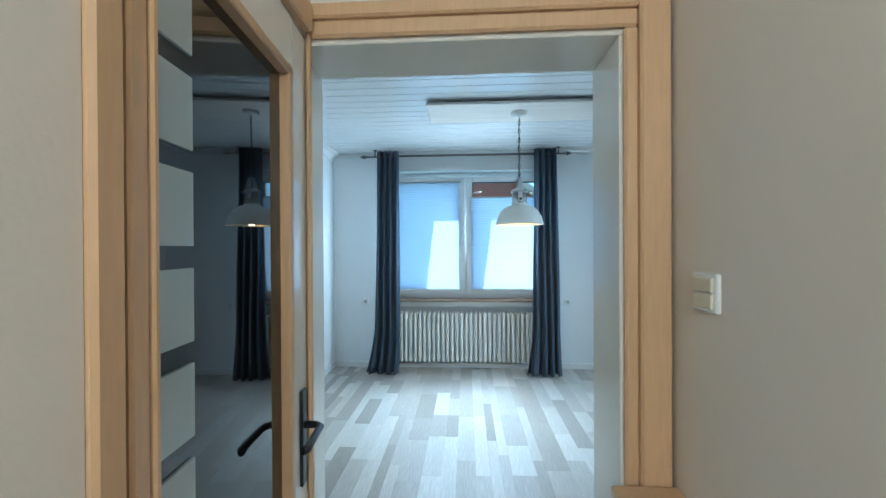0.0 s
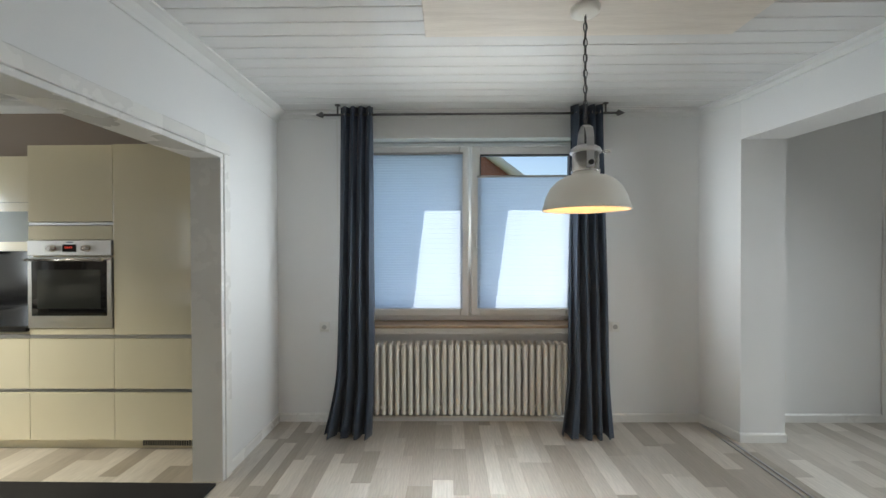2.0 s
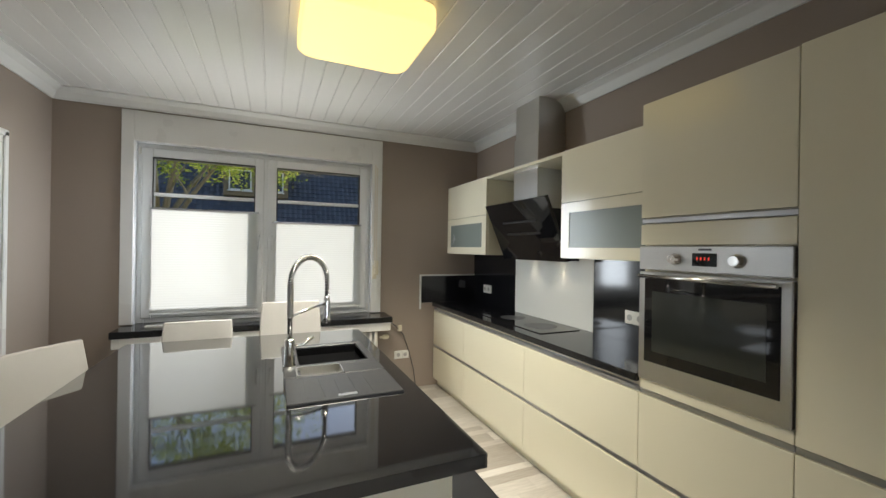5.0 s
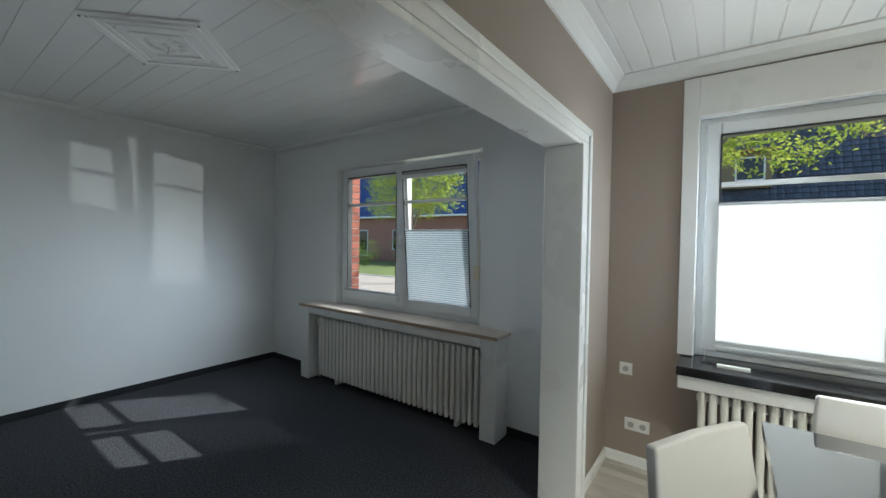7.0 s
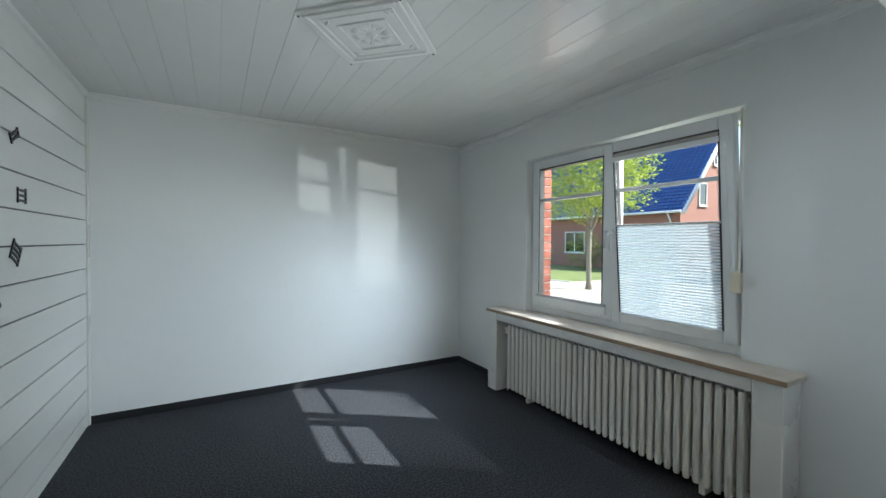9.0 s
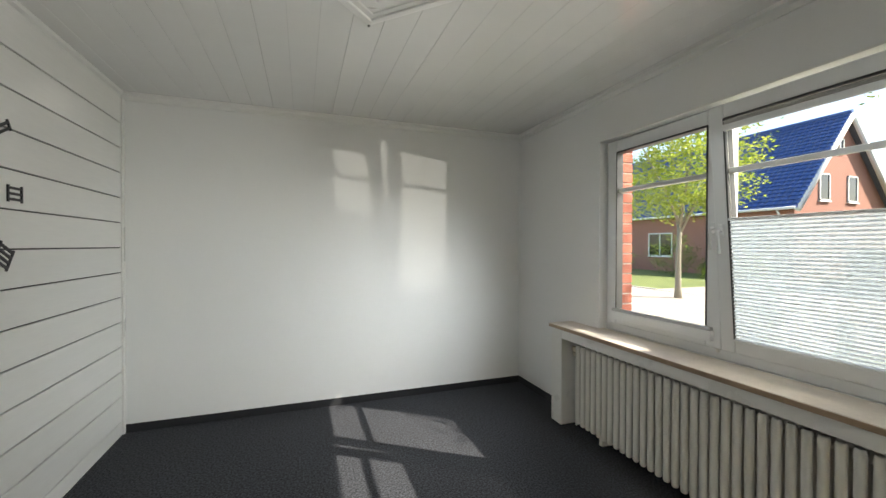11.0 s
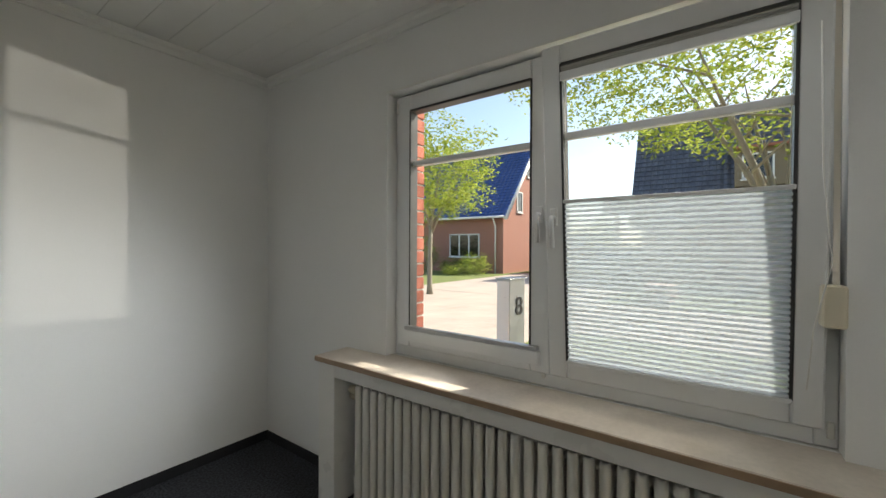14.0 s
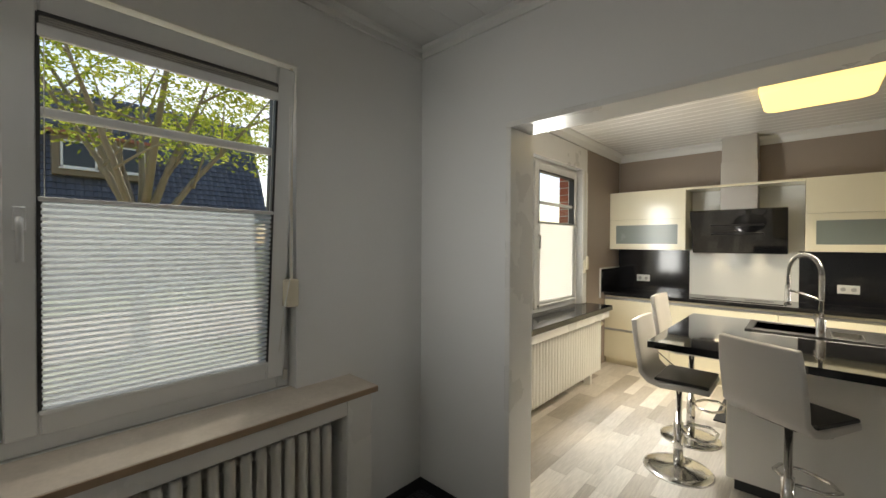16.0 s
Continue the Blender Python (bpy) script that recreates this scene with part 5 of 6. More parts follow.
cr = radiator("radiator", "white cast column radiator under the beige sill", -1.55, 0.385, "y", -5.205, -5.345, 0.055, 0.655, 35)
valve(cr, (-5.27, -1.56, 0.60), (0, -1, 0))
part("pipe", tube([(-5.28, -1.57, 0.12), (-5.28, -1.61, 0.12), (-5.28, -1.61, 0.0)], 0.009, 8), ENAMEL, cr)
part("foot", box((-5.33, -1.3, 0), (-5.23, -1.27, 0.08)), ENAMEL, cr)
part("foot", box((-5.33, 0.15, 0), (-5.23, 0.18, 0.08)), ENAMEL, cr)
socket("small white socket beside the radiator surround", (-5.365, -1.93, 0.40), (1, 0, 0))

strap = thing("strap_winder", "aged ivory roller-strap winder beside the window", "strap winder", "strap winders")
part("box", box((-5.40, 0.236, 1.155), (-5.338, 0.2895, 1.275), 0.012, 3), IVORY, strap)
part("strap", box((-5.371, 0.262, 1.275), (-5.369, 0.276, 2.19)), LINING, strap, "grey roller strap")

# moulded ceiling rosette
rose = thing("ceiling_rosette", "white moulded square ceiling rosette with a hook", "ceiling rosette", at=(-3.565, -0.70, 2.55), turn=45)
part("plate", box((-0.282, -0.282, -0.012), (0.282, 0.282, 0.0), 0.006, 2), WHITE, rose)
for r, d, w in ((0.255, -0.022, 0.024), (0.205, -0.018, 0.012), (0.135, -0.020, 0.014)):
    part("moulding", boxes(((-r, -r, d), (r, -r + w, -0.01)), ((-r, r - w, d), (r, r, -0.01)), ((-r, -r + w, d), (-r + w, r - w, -0.01)), ((r - w, -r + w, d), (r, r - w, -0.01)), bevel=0.004), WHITE, rose)
for k in range(8):
    a = k * math.pi / 4
    leaf = bmesh.new()
    for q in range(5):
        t = a + (q - 2) * 0.13
        add_tube(leaf, [(0.05 * math.cos(a), 0.05 * math.sin(a), -0.011), (0.085 * math.cos(t), 0.085 * math.sin(t), -0.012), (0.118 * math.cos(t), 0.118 * math.sin(t), -0.010)], 0.006, 6, [0.002, 0.006, 0.002])
    part("leaf_relief", leaf, WHITE, rose)
for sx in (-1, 1):
    for sy in (-1, 1):
        part("leaf_relief", tube([(sx * 0.15, sy * 0.19, -0.010), (sx * 0.165, sy * 0.165, -0.012), (sx * 0.19, sy * 0.15, -0.010)], 0.006, 6, [0.003, 0.008, 0.003]), WHITE, rose)
        part("screw", tube([(sx * 0.266, sy * 0.266, -0.020), (sx * 0.266, sy * 0.266, -0.0245)], 0.006, 10), GREYDARK, rose, "dark screw head")
part("boss", lathe([(0, -0.020), (0.018, -0.018), (0.032, -0.012), (0.034, -0.01), (0, -0.01)], 24), WHITE, rose)
part("hook", tube([(0, 0, -0.018), (0, 0, -0.05), (0.012, 0, -0.065), (0.02, 0, -0.055)], 0.003, 6), STEEL, rose, "small metal hook")

# clock of separate numerals on the plank wall
clock = thing("wall_clock", "black roman numerals of a wall clock on white planks", "clock")
CY, CZ, CR = -0.888, 1.65, 0.575
NUM = ["XII", "I", "II", "III", "IIII", "V", "VI", "VII", "VIII", "IX", "X", "XI"]


def numeral(text):
    """Roman numeral of flat bars with serifs, in the x-y plane, about 0.1 high."""
    bm, h, w = bmesh.new(), 0.046, 0.006
    widths = {"I": 0.026, "V": 0.058, "X": 0.058}
    total = sum(widths[c] for c in text)
    x = -total / 2

    def bar(x0, y0, x1, y1, t):
        d = Vector((x1 - x0, y1 - y0)).normalized()
        n = Vector((-d.y, d.x)) * t
        vs = [bm.verts.new((px, py, z)) for z in (0, 0.006) for px, py in ((x0 + n.x, y0 + n.y), (x1 + n.x, y1 + n.y), (x1 - n.x, y1 - n.y), (x0 - n.x, y0 - n.y))]
        for f in ((0, 1, 2, 3), (7, 6, 5, 4), (0, 4, 5, 1), (1, 5, 6, 2), (2, 6, 7, 3), (3, 7, 4, 0)):
            bm.faces.new([vs[i] for i in f])

    for c in text:
        m = x + widths[c] / 2
        if c == "I":
            bar(m, -h, m, h, w)
        elif c == "V":
            bar(m - 0.025, h, m, -h, w), bar(m + 0.025, h, m, -h, w * 0.6)
        else:
            bar(m - 0.025, h, m + 0.025, -h, w), bar(m + 0.025, h, m - 0.025, -h, w * 0.6)
        x += widths[c]
    bar(-total / 2, h, total / 2, h, 0.005), bar(-total / 2, -h, total / 2, -h, 0.005)
    bmesh.ops.recalc_face_normals(bm, faces=bm.faces)
    return bm


for k, text in enumerate(NUM):
    a = radians(30 * k)
    o = part("numeral", numeral(text), BLACK, clock)
    basis = Matrix(((0, 0, -1, -1.982), (-1, 0, 0, CY - CR * math.sin(a)), (0, 1, 0, CZ + CR * math.cos(a)), (0, 0, 0, 1)))
    o.matrix_world = basis @ pose(0, 0, 0, 0, 0, -30 * k)

part("valve", tube([(-5.28, -1.55, 0.56), (-5.28, -1.59, 0.56), (-5.28, -1.60, 0.56), (-5.28, -1.64, 0.56)], 0.02, 12, [0.010, 0.010, 0.020, 0.018]), IVORY, cr, "yellowed radiator valve knob")

# ---- outside ----
G = -0.22
structure("ground", box((-900, -900, -1.0), (900, 900, G)), GRASS, "green ground to the horizon", "ground")
structure("road", boxes(((-15.5, -60, G - 0.1), (-11.2, 60, G + 0.012))), PAVING, "tan paved residential street", "road")
structure("pavement", boxes(((-8.9, -40, G - 0.1), (-7.9, 40, G + 0.02)), ((-11.2, -40, G - 0.1), (-8.9, -2.7, G + 0.014)), ((-26.5, -10.2, G - 0.1), (-15.5, -3.0, G + 0.016))), PAVING, "pale drive and footpath", "pavement")
structure("kerb", boxes(*[((-15.62, -40 + k, G - 0.1), (-15.5, -39.02 + k, G + 0.05)) for k in range(30)], *[((-15.62, -2.9 + k, G - 0.1), (-15.5, -1.92 + k, G + 0.05)) for k in range(40)]), MORTAR, "pale kerb stones", "kerb")


def leaf_crown(bm, blobs, count, size, seed, skip=0.0):
    """Small folded leaves in loose clumps inside a set of ellipsoids (x, y, z, rx, ry, rz)."""
    rnd = random.Random(seed)
    clumps = []
    weights = [b[3] * b[4] * b[5] for b in blobs]
    for _ in range(count // 14):
        x, y, z, rx, ry, rz = rnd.choices(blobs, weights)[0]
        d = Vector((rnd.gauss(0, 1), rnd.gauss(0, 1), rnd.gauss(0, 1))).normalized() * rnd.uniform(0.35, 1.0) ** 0.5
        clumps.append(Vector((x + d.x * rx, y + d.y * ry, z + d.z * rz)))
    for c in clumps:
        for _ in range(14):
            p = c + Vector((rnd.gauss(0, 1), rnd.gauss(0, 1), rnd.gauss(0, 0.7))) * size * 2.2
            a = Vector((rnd.gauss(0, 1), rnd.gauss(0, 1), rnd.gauss(0, 0.6))).normalized()
            b = a.orthogonal().normalized() * size * rnd.uniform(0.3, 0.5)
            a = a * size * rnd.uniform(0.7, 1.2)
            vs = [bm.verts.new(p + q) for q in (-a, b, a, -b)]
            bm.faces.new(vs)
    return bm


def tree(label, x, y, height, radius, fork, blobs, leaves, size, seed, limbs=7):
    rnd = random.Random(seed)
    ob = thing("tree", label, "tree", "street trees", (x, y, G))
    bm = tube([(0, 0, -0.1), (0.02, 0.01, 0.3), (0.03, 0.02, fork * 0.6), (0.0, 0.04, fork)], radius, 12, [radius * 1.5, radius * 1.05, radius * 0.9, radius * 0.8])
    for k in range(limbs):
        a = 2 * math.pi * k / limbs + rnd.uniform(-0.3, 0.3)
        out, up = rnd.uniform(0.3, 0.6), rnd.uniform(0.7, 1.0)
        L = (height - fork) * rnd.uniform(0.55, 0.85)
        end = Vector((math.cos(a) * out, math.sin(a) * out, up)).normalized() * L
        p0 = Vector((0, 0.04, fork - 0.15 * (k % 3)))
        p1, p2 = p0 + end * 0.35 + Vector((0, 0, 0.1)), p0 + end * 0.7
        p3 = p0 + end
        add_tube(bm, [p0, p1, p2, p3], radius, 7, [radius * 0.55, radius * 0.36, radius * 0.2, radius * 0.06])
        for q in range(3):
            s = p0.lerp(p3, 0.35 + 0.2 * q)
            t = s + Vector((rnd.gauss(0, 0.5), rnd.gauss(0, 0.5), rnd.uniform(0.2, 0.8))) * L * 0.35
            add_tube(bm, [s, s.lerp(t, 0.5) + Vector((0, 0, 0.05)), t], radius, 5, [radius * 0.18, radius * 0.12, radius * 0.03])
    part("trunk", bm, BARK, ob, "slim grey-brown trunk and limbs")
    part("crown", leaf_crown(bmesh.new(), blobs, leaves, size, seed), LEAF, ob, "loose yellow-green leaves")
    return ob


tree("young street tree with a loose yellow-green crown", -14.3, -8.1, 6.2, 0.085, 2.3, [(0, 0.2, 3.9, 1.7, 1.7, 1.4), (0.5, 1.4, 3.6, 1.3, 1.2, 1.0), (-0.4, -1.2, 3.4, 1.2, 1.3, 1.1), (0.2, 0.3, 5.2, 1.2, 1.3, 0.9), (0.8, 2.2, 4.4, 0.8, 0.9, 0.7)], 10000, 0.062, 3)
tree("spreading street tree close to the window", -10.9, 0.65, 7.0, 0.115, 1.9, [(0, 0, 4.2, 2.4, 2.6, 1.3), (0.3, -1.7, 4.3, 1.4, 1.5, 1.0), (0.4, 1.8, 3.9, 1.5, 1.4, 1.1), (0, 0, 5.6, 2.0, 2.1, 1.0), (0.9, -2.9, 4.6, 0.8, 1.0, 0.6)], 21000, 0.043, 5, 9)


def shrub(label, x, y, r, h, leaves, seed, group="shrubs", foliage=None):
    ob = thing("shrub", label, "shrub", group, (x, y, G))
    part("stems", tube([(0, 0, -0.05), (0.05, 0, h * 0.5), (0, 0.05, h * 0.8)], 0.03, 6, [0.03, 0.02, 0.008]), BARK, ob)
    part("leaves", leaf_crown(bmesh.new(), [(0, 0, h * 0.5, r, r, h * 0.5), (r * 0.4, r * 0.3, h * 0.42, r * 0.7, r * 0.7, h * 0.42)], leaves, 0.07, seed), foliage or BUSH, ob)


shrub("dark green garden shrub by the brick house", -22.6, -15.2, 1.3, 2.4, 1300, 11)
shrub("dark green garden shrub by the brick house", -20.5, -17.4, 1.2, 1.7, 1000, 12)
shrub("low rounded green shrub on the lawn", -19.2, -19.6, 1.0, 1.2, 900, 13)
shrub("rounded green shrub under the brick house windows", -23.9, -13.6, 0.9, 1.0, 1000, 31)
shrub("bright low shrub in the front bed", -23.6, -12.0, 0.95, 1.25, 1200, 14, foliage=LEAF)
shrub("low green shrub in the front bed", -22.8, -13.0, 0.9, 0.6, 800, 15, foliage=LEAF)
shrub("leafy green shrub behind the parked cars", -36.5, -8.2, 1.7, 4.0, 5000, 16)
for k, (hx, hy) in enumerate(((-23.4, -21.5), (-22.8, -23.5), (-22.3, -25.5))):
    shrub("clipped green hedge section", hx, hy, 1.2, 1.6, 800, 20 + k, "hedge sections")


def tiled_slope(p0, along, up, n_along, n_up, lift=0.05):
    """Overlapping roof tiles: p0 lower corner, along and up the slope's two edges."""
    p0, along, up = Vector(p0), Vector(along), Vector(up)
    n = along.cross(up).normalized()
    if n.z < 0:
        n = -n
    bm = bmesh.new()
    for j in range(n_up):
        for i in range(n_along):
            a = p0 + along * (i / n_along) + up * (j / n_up)
            b = a + along * (0.93 / n_along)
            c = along * (0.5 / n_along)
            e = up * (1.08 / n_up)
            vs = [bm.verts.new(q) for q in (a + n * lift, a + c + n * lift * 1.7, b + n * lift, b + e, a + c + e + n * lift * 0.6, a + e)]
            bm.faces.new((vs[0], vs[1], vs[4], vs[5])), bm.faces.new((vs[1], vs[2], vs[3], vs[4]))
            low = [bm.verts.new(q) for q in (a, b)]
            bm.faces.new((low[0], low[1], vs[2], vs[1], vs[0]))
    return bm


def house_window(parent, at, normal, w, h, lights=1):
    n = Vector(normal)
    s = Vector((-n.y, n.x, 0))
    c, up = Vector(at), Vector((0, 0, 1))
    fr = bmesh.new()
    t = 0.07
    for a0, a1, b0, b1 in ((-w / 2, w / 2, -h / 2, -h / 2 + t), (-w / 2, w / 2, h / 2 - t, h / 2), *[(-w / 2 + (w - t) * k / lights, -w / 2 + (w - t) * k / lights + t, -h / 2, h / 2) for k in range(lights + 1)]):
        add_box(fr, c + s * a0 + up * b0 + n * 0.0, c + s * a1 + up * b1 + n * 0.06)
    f = part("window", fr, FASCIA, parent, "white house window")
    part("pane", box(c - s * w / 2 - up * h / 2 + n * 0.01, c + s * w / 2 + up * h / 2 + n * 0.025), BLACKGLASS, f, "dark reflecting window pane")
    part("sill", box(c - s * (w / 2 + 0.05) - up * (h / 2 + 0.06), c + s * (w / 2 + 0.05) - up * h / 2 + n * 0.1), FASCIA, f)


# brick house with the blue roof: eaves towards the street, gable to the drive
hx, hy, depth, length = -25.25, -10.96, 7.6, 15.0
EAVE, RIDGE = 3.62, 8.0
house = thing("house", "red brick house with a blue glazed tile roof", "house", "houses")
part("wall", box((hx - depth, hy - length, G - 0.1), (hx, hy, EAVE)), HOUSEBRICK, house)
part("gable", extrude_outline([(hx, EAVE), (hx - depth / 2, RIDGE - 0.12), (hx - depth, EAVE)], hy - length, hy, "y"), HOUSEBRICK, house)
slope = (RIDGE - EAVE) / (depth / 2)
over = 0.45
e0 = Vector((hx + over, hy + 0.35, EAVE - over * slope + 0.10))
run = Vector((-(depth / 2 + over), 0, (depth / 2 + over) * slope))
part("roof", tiled_slope(e0, (0, -(length + 0.7), 0), run, 52, 24), ROOFBLUE, house, "blue glazed roof tiles")
e1 = Vector((hx - depth - over, hy + 0.35, EAVE - over * slope + 0.10))
part("roof", tiled_slope(e1, (0, -(length + 0.7), 0), Vector((-run.x, 0, run.z)), 26, 12), ROOFBLUE, house, "blue glazed roof tiles")
part("roof_board", extrude_outline([(hx + over, e0.z - 0.06), (hx - depth / 2, RIDGE + 0.02), (hx - depth - over, e0.z - 0.06), (hx - depth - over, e0.z + 0.0), (hx - depth / 2, RIDGE + 0.10), (hx + over, e0.z + 0.0)], hy - length - 0.3, hy + 0.30, "y"), ROOFDARK, house)
for sx in (1, -1):
    a = Vector((hx - depth / 2 + sx * (depth / 2 + over), hy + 0.36, e0.z))
    b = Vector((hx - depth / 2, hy + 0.36, RIDGE + 0.10))
    part("verge_board", tube([a - Vector((0, 0, 0.1)), b - Vector((0, 0, 0.1))], 0.13, 4), FASCIA, house, "white verge board")
part("gutter", tube([(hx + over + 0.05, hy + 0.3, e0.z + 0.02), (hx + over + 0.05, hy - length, e0.z + 0.02)], 0.07, 8), FASCIA, house, "pale eaves gutter")
part("downpipe", tube([(hx + over, hy - 0.5, e0.z), (hx + 0.08, hy - 0.5, e0.z - 0.5), (hx + 0.08, hy - 0.5, G)], 0.05, 8), FASCIA, house)
part("ridge_tile", tube([(hx - depth / 2, hy + 0.36, RIDGE + 0.14), (hx - depth / 2, hy - length - 0.3, RIDGE + 0.14)], 0.12, 8), ROOFBLUE, house)
house_window(house, (hx, hy - 2.8, 1.5), (1, 0, 0), 2.3, 1.5, 3)
house_window(house, (hx, hy - 7.4, 1.5), (1, 0, 0), 1.8, 1.5, 2)
house_window(house, (hx, hy - 11.6, 1.2), (1, 0, 0), 1.1, 2.1, 1)
house_window(house, (hx - 2.25, hy, 4.34), (0, 1, 0), 0.85, 1.35, 1)
house_window(house, (hx - 4.6, hy, 4.34), (0, 1, 0), 0.85, 1.35, 1)
house_window(house, (hx - 3.6, hy, 6.5), (0, 1, 0), 0.4, 0.7, 1)

# house with the steep dark roof
h2 = thing("house", "large house with a steep dark slate roof and dormer", "house", "houses")
qx, q0, q1 = -25.4, -3.9, 8.6
part("wall", box((qx - 9, q0 + 0.5, G - 0.1), (qx, q1 - 0.5, 2.6)), HOUSEBRICK, h2)
part("roof", tiled_slope((qx + 0.4, q0, 2.5), (0, q1 - q0, 0), (-2.6, 0, 5.6), 46, 22), ROOFDARK, h2, "dark slate roof")
part("roof_core", extrude_outline([(qx + 0.35, 2.45), (qx - 2.25, 8.02), (qx - 6.8, 8.02), (qx - 9.4, 2.45)], q0 + 0.02, q1 - 0.02, "y"), ROOFDARK, h2)
part("dormer", box((qx - 2.4, 0.3, 4.1), (qx + 0.05, 3.5, 5.75), 0.02), TIMBER, h2, "brownish dormer")
part("dormer_roof", extrude_outline([(qx + 0.35, 5.70), (qx + 0.35, 5.82), (qx - 2.6, 6.35), (qx - 2.6, 6.2)], 0.1, 3.7, "y"), ROOFRED, h2)
house_window(h2, (qx + 0.05, 1.1, 4.95), (1, 0, 0), 1.1, 1.1, 1)
house_window(h2, (qx + 0.05, 2.7, 4.95), (1, 0, 0), 1.1, 1.1, 1)
part("balcony", boxes(((qx - 1.2, q0 - 1.3, 3.2), (qx + 0.2, q0 - 0.02, 3.3)), ((qx - 1.2, q0 - 1.3, 3.3), (qx + 0.2, q0 - 1.24, 4.0)), ((qx + 0.14, q0 - 1.3, 3.3), (qx + 0.2, q0 - 0.02, 4.0))), GREYDARK, h2)
part("post", tube([(qx - 0.3, q0 - 0.7, G), (qx - 0.3, q0 - 0.7, 3.2)], 0.12, 8), HOUSEBRICK, h2)

# far red-roofed house and the brick gable seen over the dining-room blind
h3 = thing("house", "distant house with a red tile roof", "house", "houses")
part("wall", box((-40, -40, G - 0.1), (-33, -31, 2.6)), HOUSEBRICK, h3)
part("roof", extrude_outline([(-32.5, 2.5), (-36.5, 6.3), (-40.5, 2.5)], -40.4, -30.6, "y"), ROOFRED, h3)
h4 = thing("house", "neighbouring brick gable with a white verge", "house", "houses")
part("wall", extrude_outline([(-8.0, G), (-8.0, 3.0), (-2.9, 6.8), (2.2, 3.0), (2.2, G)], 12.5, 22.0, "y"), HOUSEBRICK, h4)
part("verge_board", tube([(-8.4, 12.4, 2.7), (-2.9, 12.4, 6.9)], 0.16, 4), FASCIA, h4, "white verge board")
part("verge_board", tube([(-2.9, 12.4, 6.9), (2.6, 12.4, 2.7)], 0.16, 4), FASCIA, h4, "white verge board")
part("roof", extrude_outline([(-8.5, 2.78), (-2.9, 7.05), (2.7, 2.78), (2.7, 2.6), (-2.9, 6.87), (-8.5, 2.6)], 12.45, 22.3, "y"), ROOFDARK, h4)
house_window(h4, (-4.6, 12.5, 3.4), (0, -1, 0), 0.9, 1.2, 1)


# vehicles
def wheel(parent, x, y, z, r, axis):
    ty = tube([Vector((x, y, z)) - Vector(axis) * 0.1, Vector((x, y, z)) - Vector(axis) * 0.08, Vector((x, y, z)) + Vector(axis) * 0.08, Vector((x, y, z)) + Vector(axis) * 0.1], r, 20, [r * 0.85, r, r, r * 0.85])
    w = part("wheel", ty, GREYDARK, parent)
    part("rim", tube([Vector((x, y, z)) - Vector(axis) * 0.105, Vector((x, y, z)) + Vector(axis) * 0.105], r * 0.6, 16), ALU, w)


car = thing("parked_car", "dark compact car parked on the drive", "car", at=(-27.6, -9.0, G), turn=197)
side = [(-1.95, 0.30), (-1.98, 0.62), (-1.85, 0.90), (-1.55, 1.38), (-1.2, 1.50), (0.1, 1.50), (0.75, 1.0), (1.75, 0.86), (1.95, 0.60), (1.95, 0.30)]
part("body", extrude_outline(side, -0.84, 0.84, "y", 0.06), CARPAINT, car)
part("glass", extrude_outline([(-1.6, 0.98), (-1.42, 1.36), (-1.15, 1.43), (0.05, 1.43), (0.58, 1.02)], -0.85, 0.85, "y"), BLACKGLASS, car)
part("windscreen", extrude_outline([(0.16, 1.46), (0.78, 1.01), (0.76, 0.99), (0.12, 1.45)], -0.66, 0.66, "y"), BLACKGLASS, car)
for x in (-1.25, 1.25):
    for y in (-0.76, 0.76):
        wheel(car, x, y, 0.31, 0.31, (0, 1, 0))
for y in (-0.62, 0.62):
    part("headlight", box((1.90, y - 0.16, 0.62), (1.975, y + 0.16, 0.76), 0.02), PLASTIC, car, "clear headlight")
for y in (-0.70, 0.70):
    part("tail_light", box((-1.975, y - 0.10, 0.72), (-1.87, y + 0.10, 0.92), 0.02), TAILRED, car, "red tail light")
part("rear_window", extrude_outline([(-1.80, 0.99), (-1.57, 1.365), (-1.59, 1.375), (-1.82, 1.0)], -0.62, 0.62, "y"), BLACKGLASS, car)
part("number_plate", box((-1.988, -0.26, 0.52), (-1.970, 0.26, 0.63)), PLASTIC, car)
trailer = thing("trailer", "grey box trailer with a blue tarpaulin at one end", "trailer", at=(-25.2, -5.44, G), turn=80)
part("bed", box((-1.5, -0.8, 0.5), (1.5, 0.8, 0.95), 0.02), ALU, trailer)
part("tarp", box((0.35, -0.82, 0.9), (1.52, 0.82, 1.38), 0.12, 3), TARP, trailer, "bunched blue tarpaulin")
part("drawbar", tube([(1.5, 0, 0.55), (2.6, 0, 0.5)], 0.05, 8), ALU, trailer)
for y in (-0.85, 0.85):
    wheel(trailer, 0.1, y, 0.32, 0.32, (0, 1, 0))
fence = thing("board_fence", "weathered board fence behind the drive", "fence")
for k in range(26):
    part("board", box((-31.0, -9.5 + k * 0.36, G), (-30.96, -9.145 + k * 0.36, 1.45), 0.004), TIMBER, fence)
for y in (-9.5, -5.0, -0.4):
    part("post", box((-31.15, y, G), (-31.02, y + 0.12, 1.5), 0.01), TIMBER, fence)
low_wall = solid("garden_wall", box((-18.2, -1.9, G), (-15.9, -1.2, 0.35), 0.03), HOUSEBRICK, "low round-cornered brick planter wall", "garden wall")

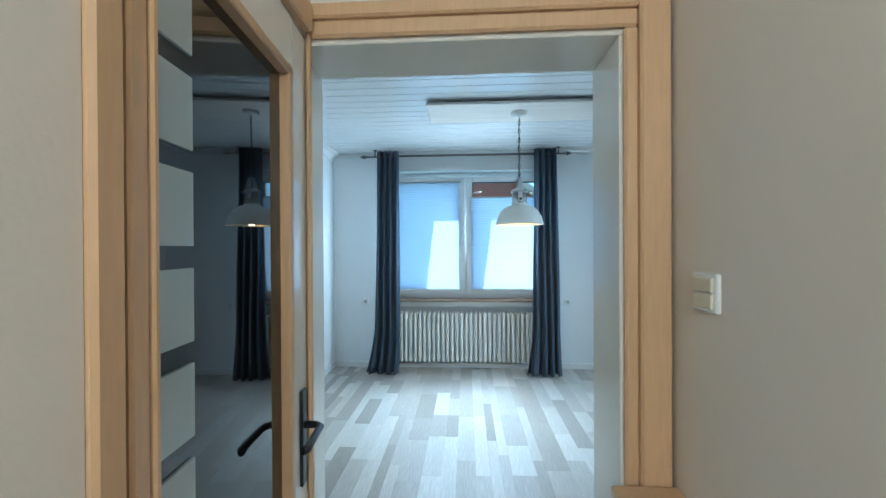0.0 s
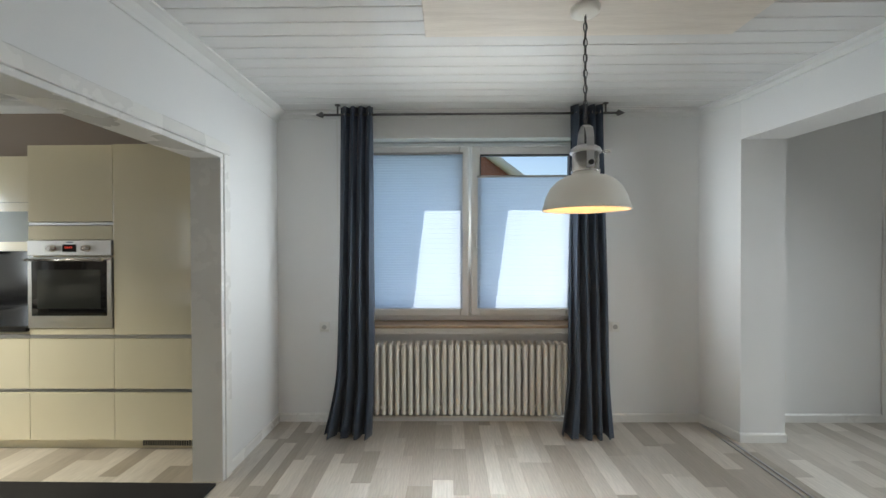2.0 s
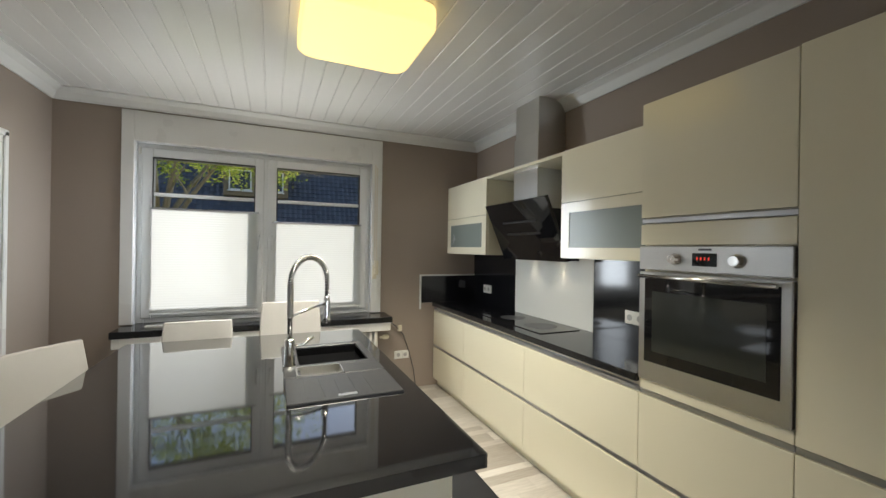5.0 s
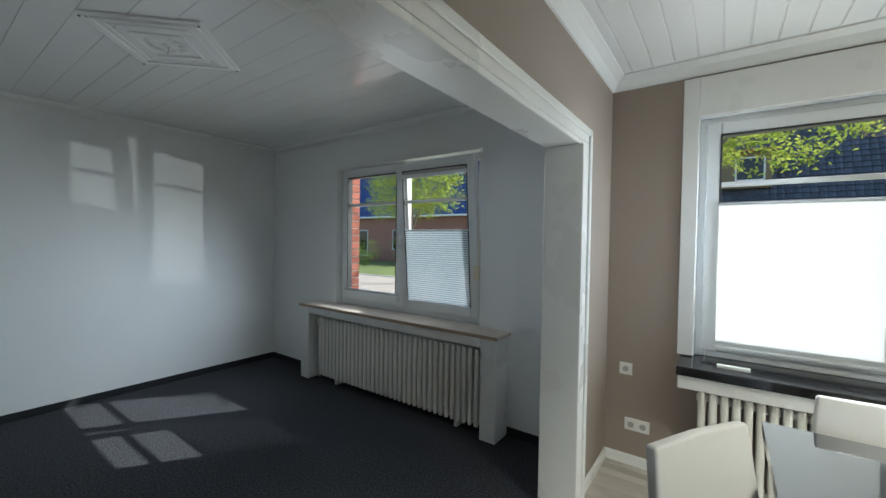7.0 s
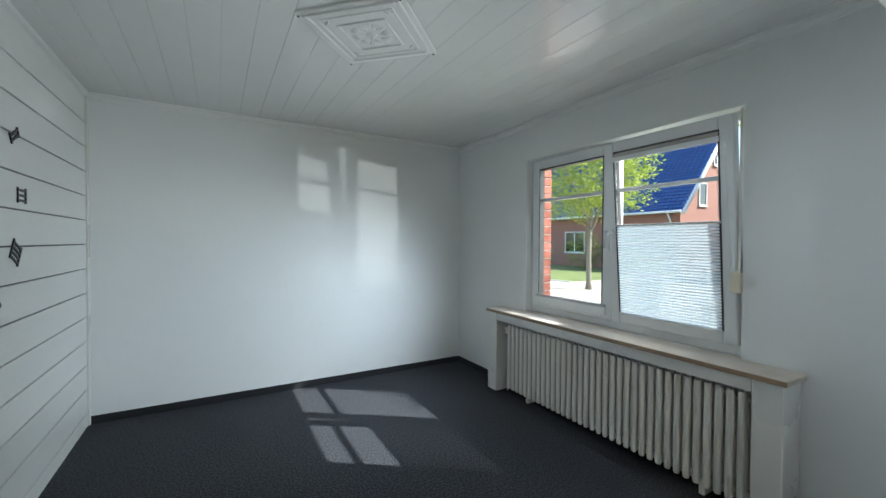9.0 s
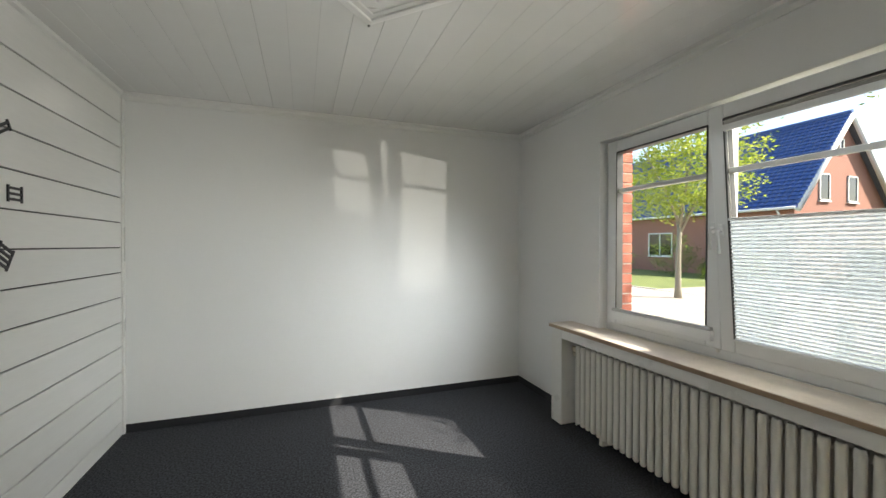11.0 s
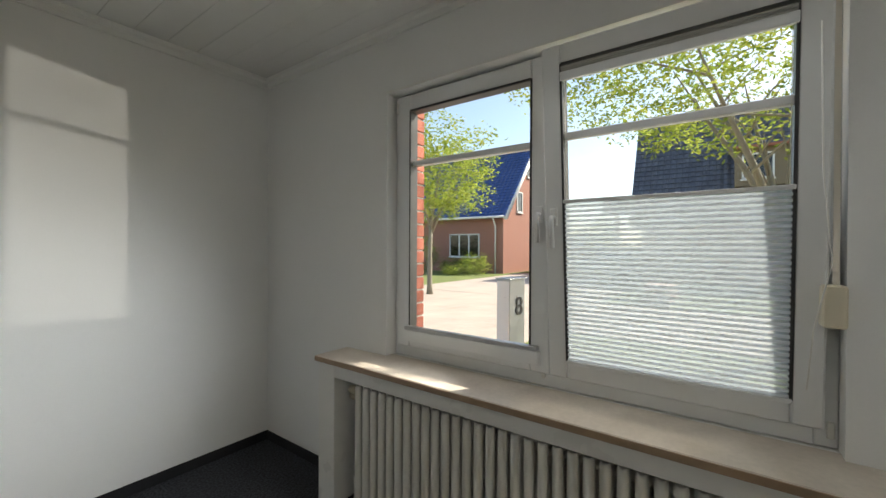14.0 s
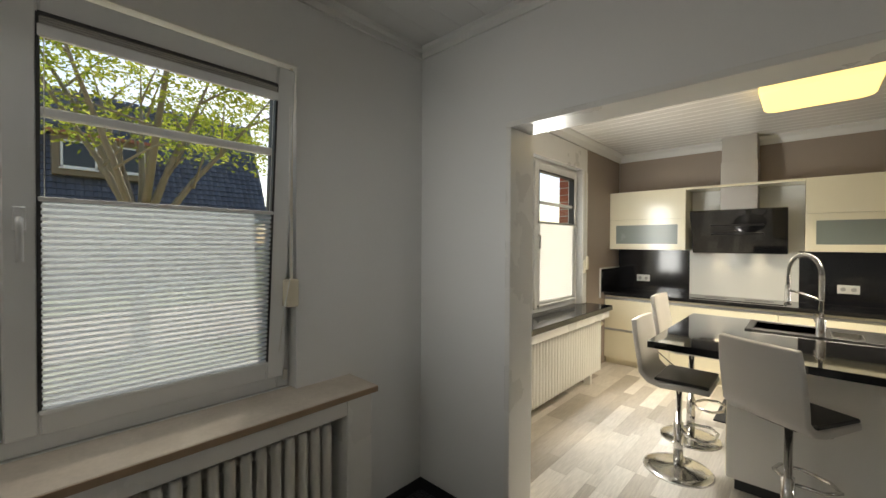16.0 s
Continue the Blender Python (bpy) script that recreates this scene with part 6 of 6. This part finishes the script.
# house-number pillar and timber post in the front strip
pil = thing("number_pillar", "grey metal letterbox pillar with the number 8", "letterbox", at=(-8.55, -2.28, G), turn=80)
part("body", box((-0.10, -0.17, 0.0), (0.10, 0.17, 1.18), 0.008), SIGNGREY, pil)
part("side_strip", box((-0.095, -0.181, 0.02), (0.095, -0.171, 1.16), 0.002), PLASTIC, pil)
part("cap", box((-0.12, -0.19, 1.18), (0.12, 0.19, 1.20), 0.004), SIGNGREY, pil)
txt = bpy.data.curves.new("house_number", "FONT")
txt.body, txt.size, txt.extrude, txt.align_x, txt.align_y = "8", 0.34, 0.006, "CENTER", "CENTER"
number = new("house_number", txt)
number.data.materials.append(GREYDARK)
number.parent = pil
number.matrix_local = Matrix(((0, 0, 1, 0.108), (1, 0, 0, 0.03), (0, 1, 0, 0.82), (0, 0, 0, 1)))
post = solid("timber_post", tube([(-9.55, -1.92, G - 0.1), (-9.55, -1.92, 0.48), (-9.55, -1.92, 0.51)], 0.09, 12, [0.09, 0.088, 0.075]), TIMBER, "short round timber post in the grass strip", "post")
grass_strip = structure("verge", box((-7.9, -1.4, G - 0.1), (-5.9, 6, G + 0.02)), GRASS, "grass strip in front of the house", "ground")
structure("front_paving", box((-7.9, -14, G - 0.1), (-5.9, -1.4, G + 0.018)), PAVING, "paved front strip", "pavement")

far_garage = thing("garage", "low white flat-roofed garage in the distance", "garage")
part("wall", box((-52, -16.0, G - 0.1), (-47, -11.6, 2.7), 0.02), FASCIA, far_garage)
part("roof", box((-52.2, -16.2, 2.7), (-46.8, -11.4, 2.95), 0.02), ROOFDARK, far_garage, "dark flat roof edge")

# ---- pieces of floors and walls ----
rnd = random.Random(7)
floor = bpy.data.objects["floor_wood"]
LENGTHS = (0.36, 0.50, 0.66, 0.85)
strip_me = {}
for W in (0.065, 0.09, 0.12, 0.15):
    for L in LENGTHS:
        strip_me[W, L] = mesh_of("floor_strip", box((-W / 2 + 0.0003, 0.0003, -0.006), (W / 2 - 0.0003, L - 0.0003, 0.0)), LAMINATE)
far = bmesh.new()
x, count = -5.55, 0
while x < 4.5:
    W = rnd.choice((0.065, 0.09, 0.12, 0.12, 0.15))
    y = 1.15 + rnd.uniform(-0.3, 0.0)
    while y < 4.78:
        L = rnd.choice(LENGTHS)
        y0, y1 = max(y, 1.12), min(y + L, 4.78)
        near = -1.45 < x < 1.80 and 1.9 < y and y + L < 4.76
        if near and count < 300:
            o = new("floor_strip", strip_me[W, L])
            o.location = (x + W / 2, y, 0.0)
            o.parent = floor
            count += 1
        elif y1 - y0 > 0.02:
            a = (x + 0.0003, y0 + 0.0003, -0.006)
            vs = [far.verts.new(c) for c in ((x + 0.0003, y0 + 0.0003, 0), (x + W - 0.0003, y0 + 0.0003, 0), (x + W - 0.0003, y1 - 0.0003, 0), (x + 0.0003, y1 - 0.0003, 0))]
            lo = [far.verts.new(v.co - Vector((0, 0, 0.006))) for v in vs]
            far.faces.new(vs)
            for k in range(4):
                far.faces.new((vs[(k + 1) % 4], vs[k], lo[k], lo[(k + 1) % 4]))
        y += L
    x += W
o = part("floor_strips", far, LAMINATE_FAR, floor, "grey and beige laminate strips")
o["kind"] = "stuff"

# painted planks of the clock wall
plank_wall = bpy.data.objects["wall_room_east"]
PW = 0.1845
me = mesh_of("plank", box((-1.981, -2.63, 0.0), (-1.966, 1.05, PW - 0.008), 0.002), PLANK)
for k in range(14):
    o = new("plank", me)
    o.location = (0, 0, -0.079 + k * PW)
    o.parent = plank_wall

structure("corner_trim", box((-1.996, -2.636, 0.0), (-1.982, -2.600, 2.50), 0.003), TRIM, "narrow white strip in the corner of the plank wall", "trim")

# brick reveal outside the room window
reveal = structure("brick_reveal", boxes(((-5.69, -1.72, G), (-5.525, -1.478, 2.5))), MORTAR, "red brick window reveal with pale joints", "wall")
bm = box((0, 0, 0), (0.118, 0.012, 0.068), 0.003)
head = mesh_of("brick", bm, BRICK)
bm = box((0, 0, 0), (0.16, 0.012, 0.068), 0.003)
stretch_me = mesh_of("brick", bm, BRICK)
for k in range(35):
    z = G + 0.01 + k * 0.0785
    o = new("brick", stretch_me)
    o.location = (-5.69, -1.4795, z)
    o.parent = reveal
    o = new("brick", head)
    o.matrix_world = pose(-5.6915, -1.48 - 0.1 * (k % 2), z, 0, 0, 0) @ pose(0, 0, 0, 0, 0, -90)
    o.parent = reveal
structure("outer_wall_west", wall_mesh("y", -3.0, 5.1, -5.68, -5.605, -0.3, H + 0.2, [(-1.482, 0.33, 0.70, 2.32), (1.70, 3.62, 0.70, 2.32)]), HOUSEBRICK, "outer brick wall of the house", "wall")
structure("outer_wall_south", wall_mesh("x", -5.68, 4.7, -3.1, -2.95, -0.3, H + 0.2), HOUSEBRICK, "outer brick wall of the house", "wall")
structure("outer_wall_east", wall_mesh("y", -3.0, 5.1, 4.72, 4.85, -0.3, H + 0.2), HOUSEBRICK, "outer brick wall of the house", "wall")
structure("outer_sill", boxes(((-5.74, -1.46, 0.70), (-5.525, 0.30, 0.77)), ((-5.74, 1.72, 0.70), (-5.64, 3.60, 0.77))), MORTAR, "stone outer window sills", "window sill")

# brick reveal outside the kitchen window
reveal = structure("brick_reveal", box((-5.77, 3.612, G), (-5.605, 3.86, 2.5)), MORTAR, "red brick window reveal with pale joints", "wall")
for k in range(35):
    z = G + 0.01 + k * 0.0785
    o = new("brick", stretch_me)
    o.location = (-5.768, 3.602, z)
    o.parent = reveal
    o = new("brick", head)
    o.matrix_world = pose(-5.7715, 3.73 + 0.1 * (k % 2), z, 0, 0, -90)
    o.parent = reveal
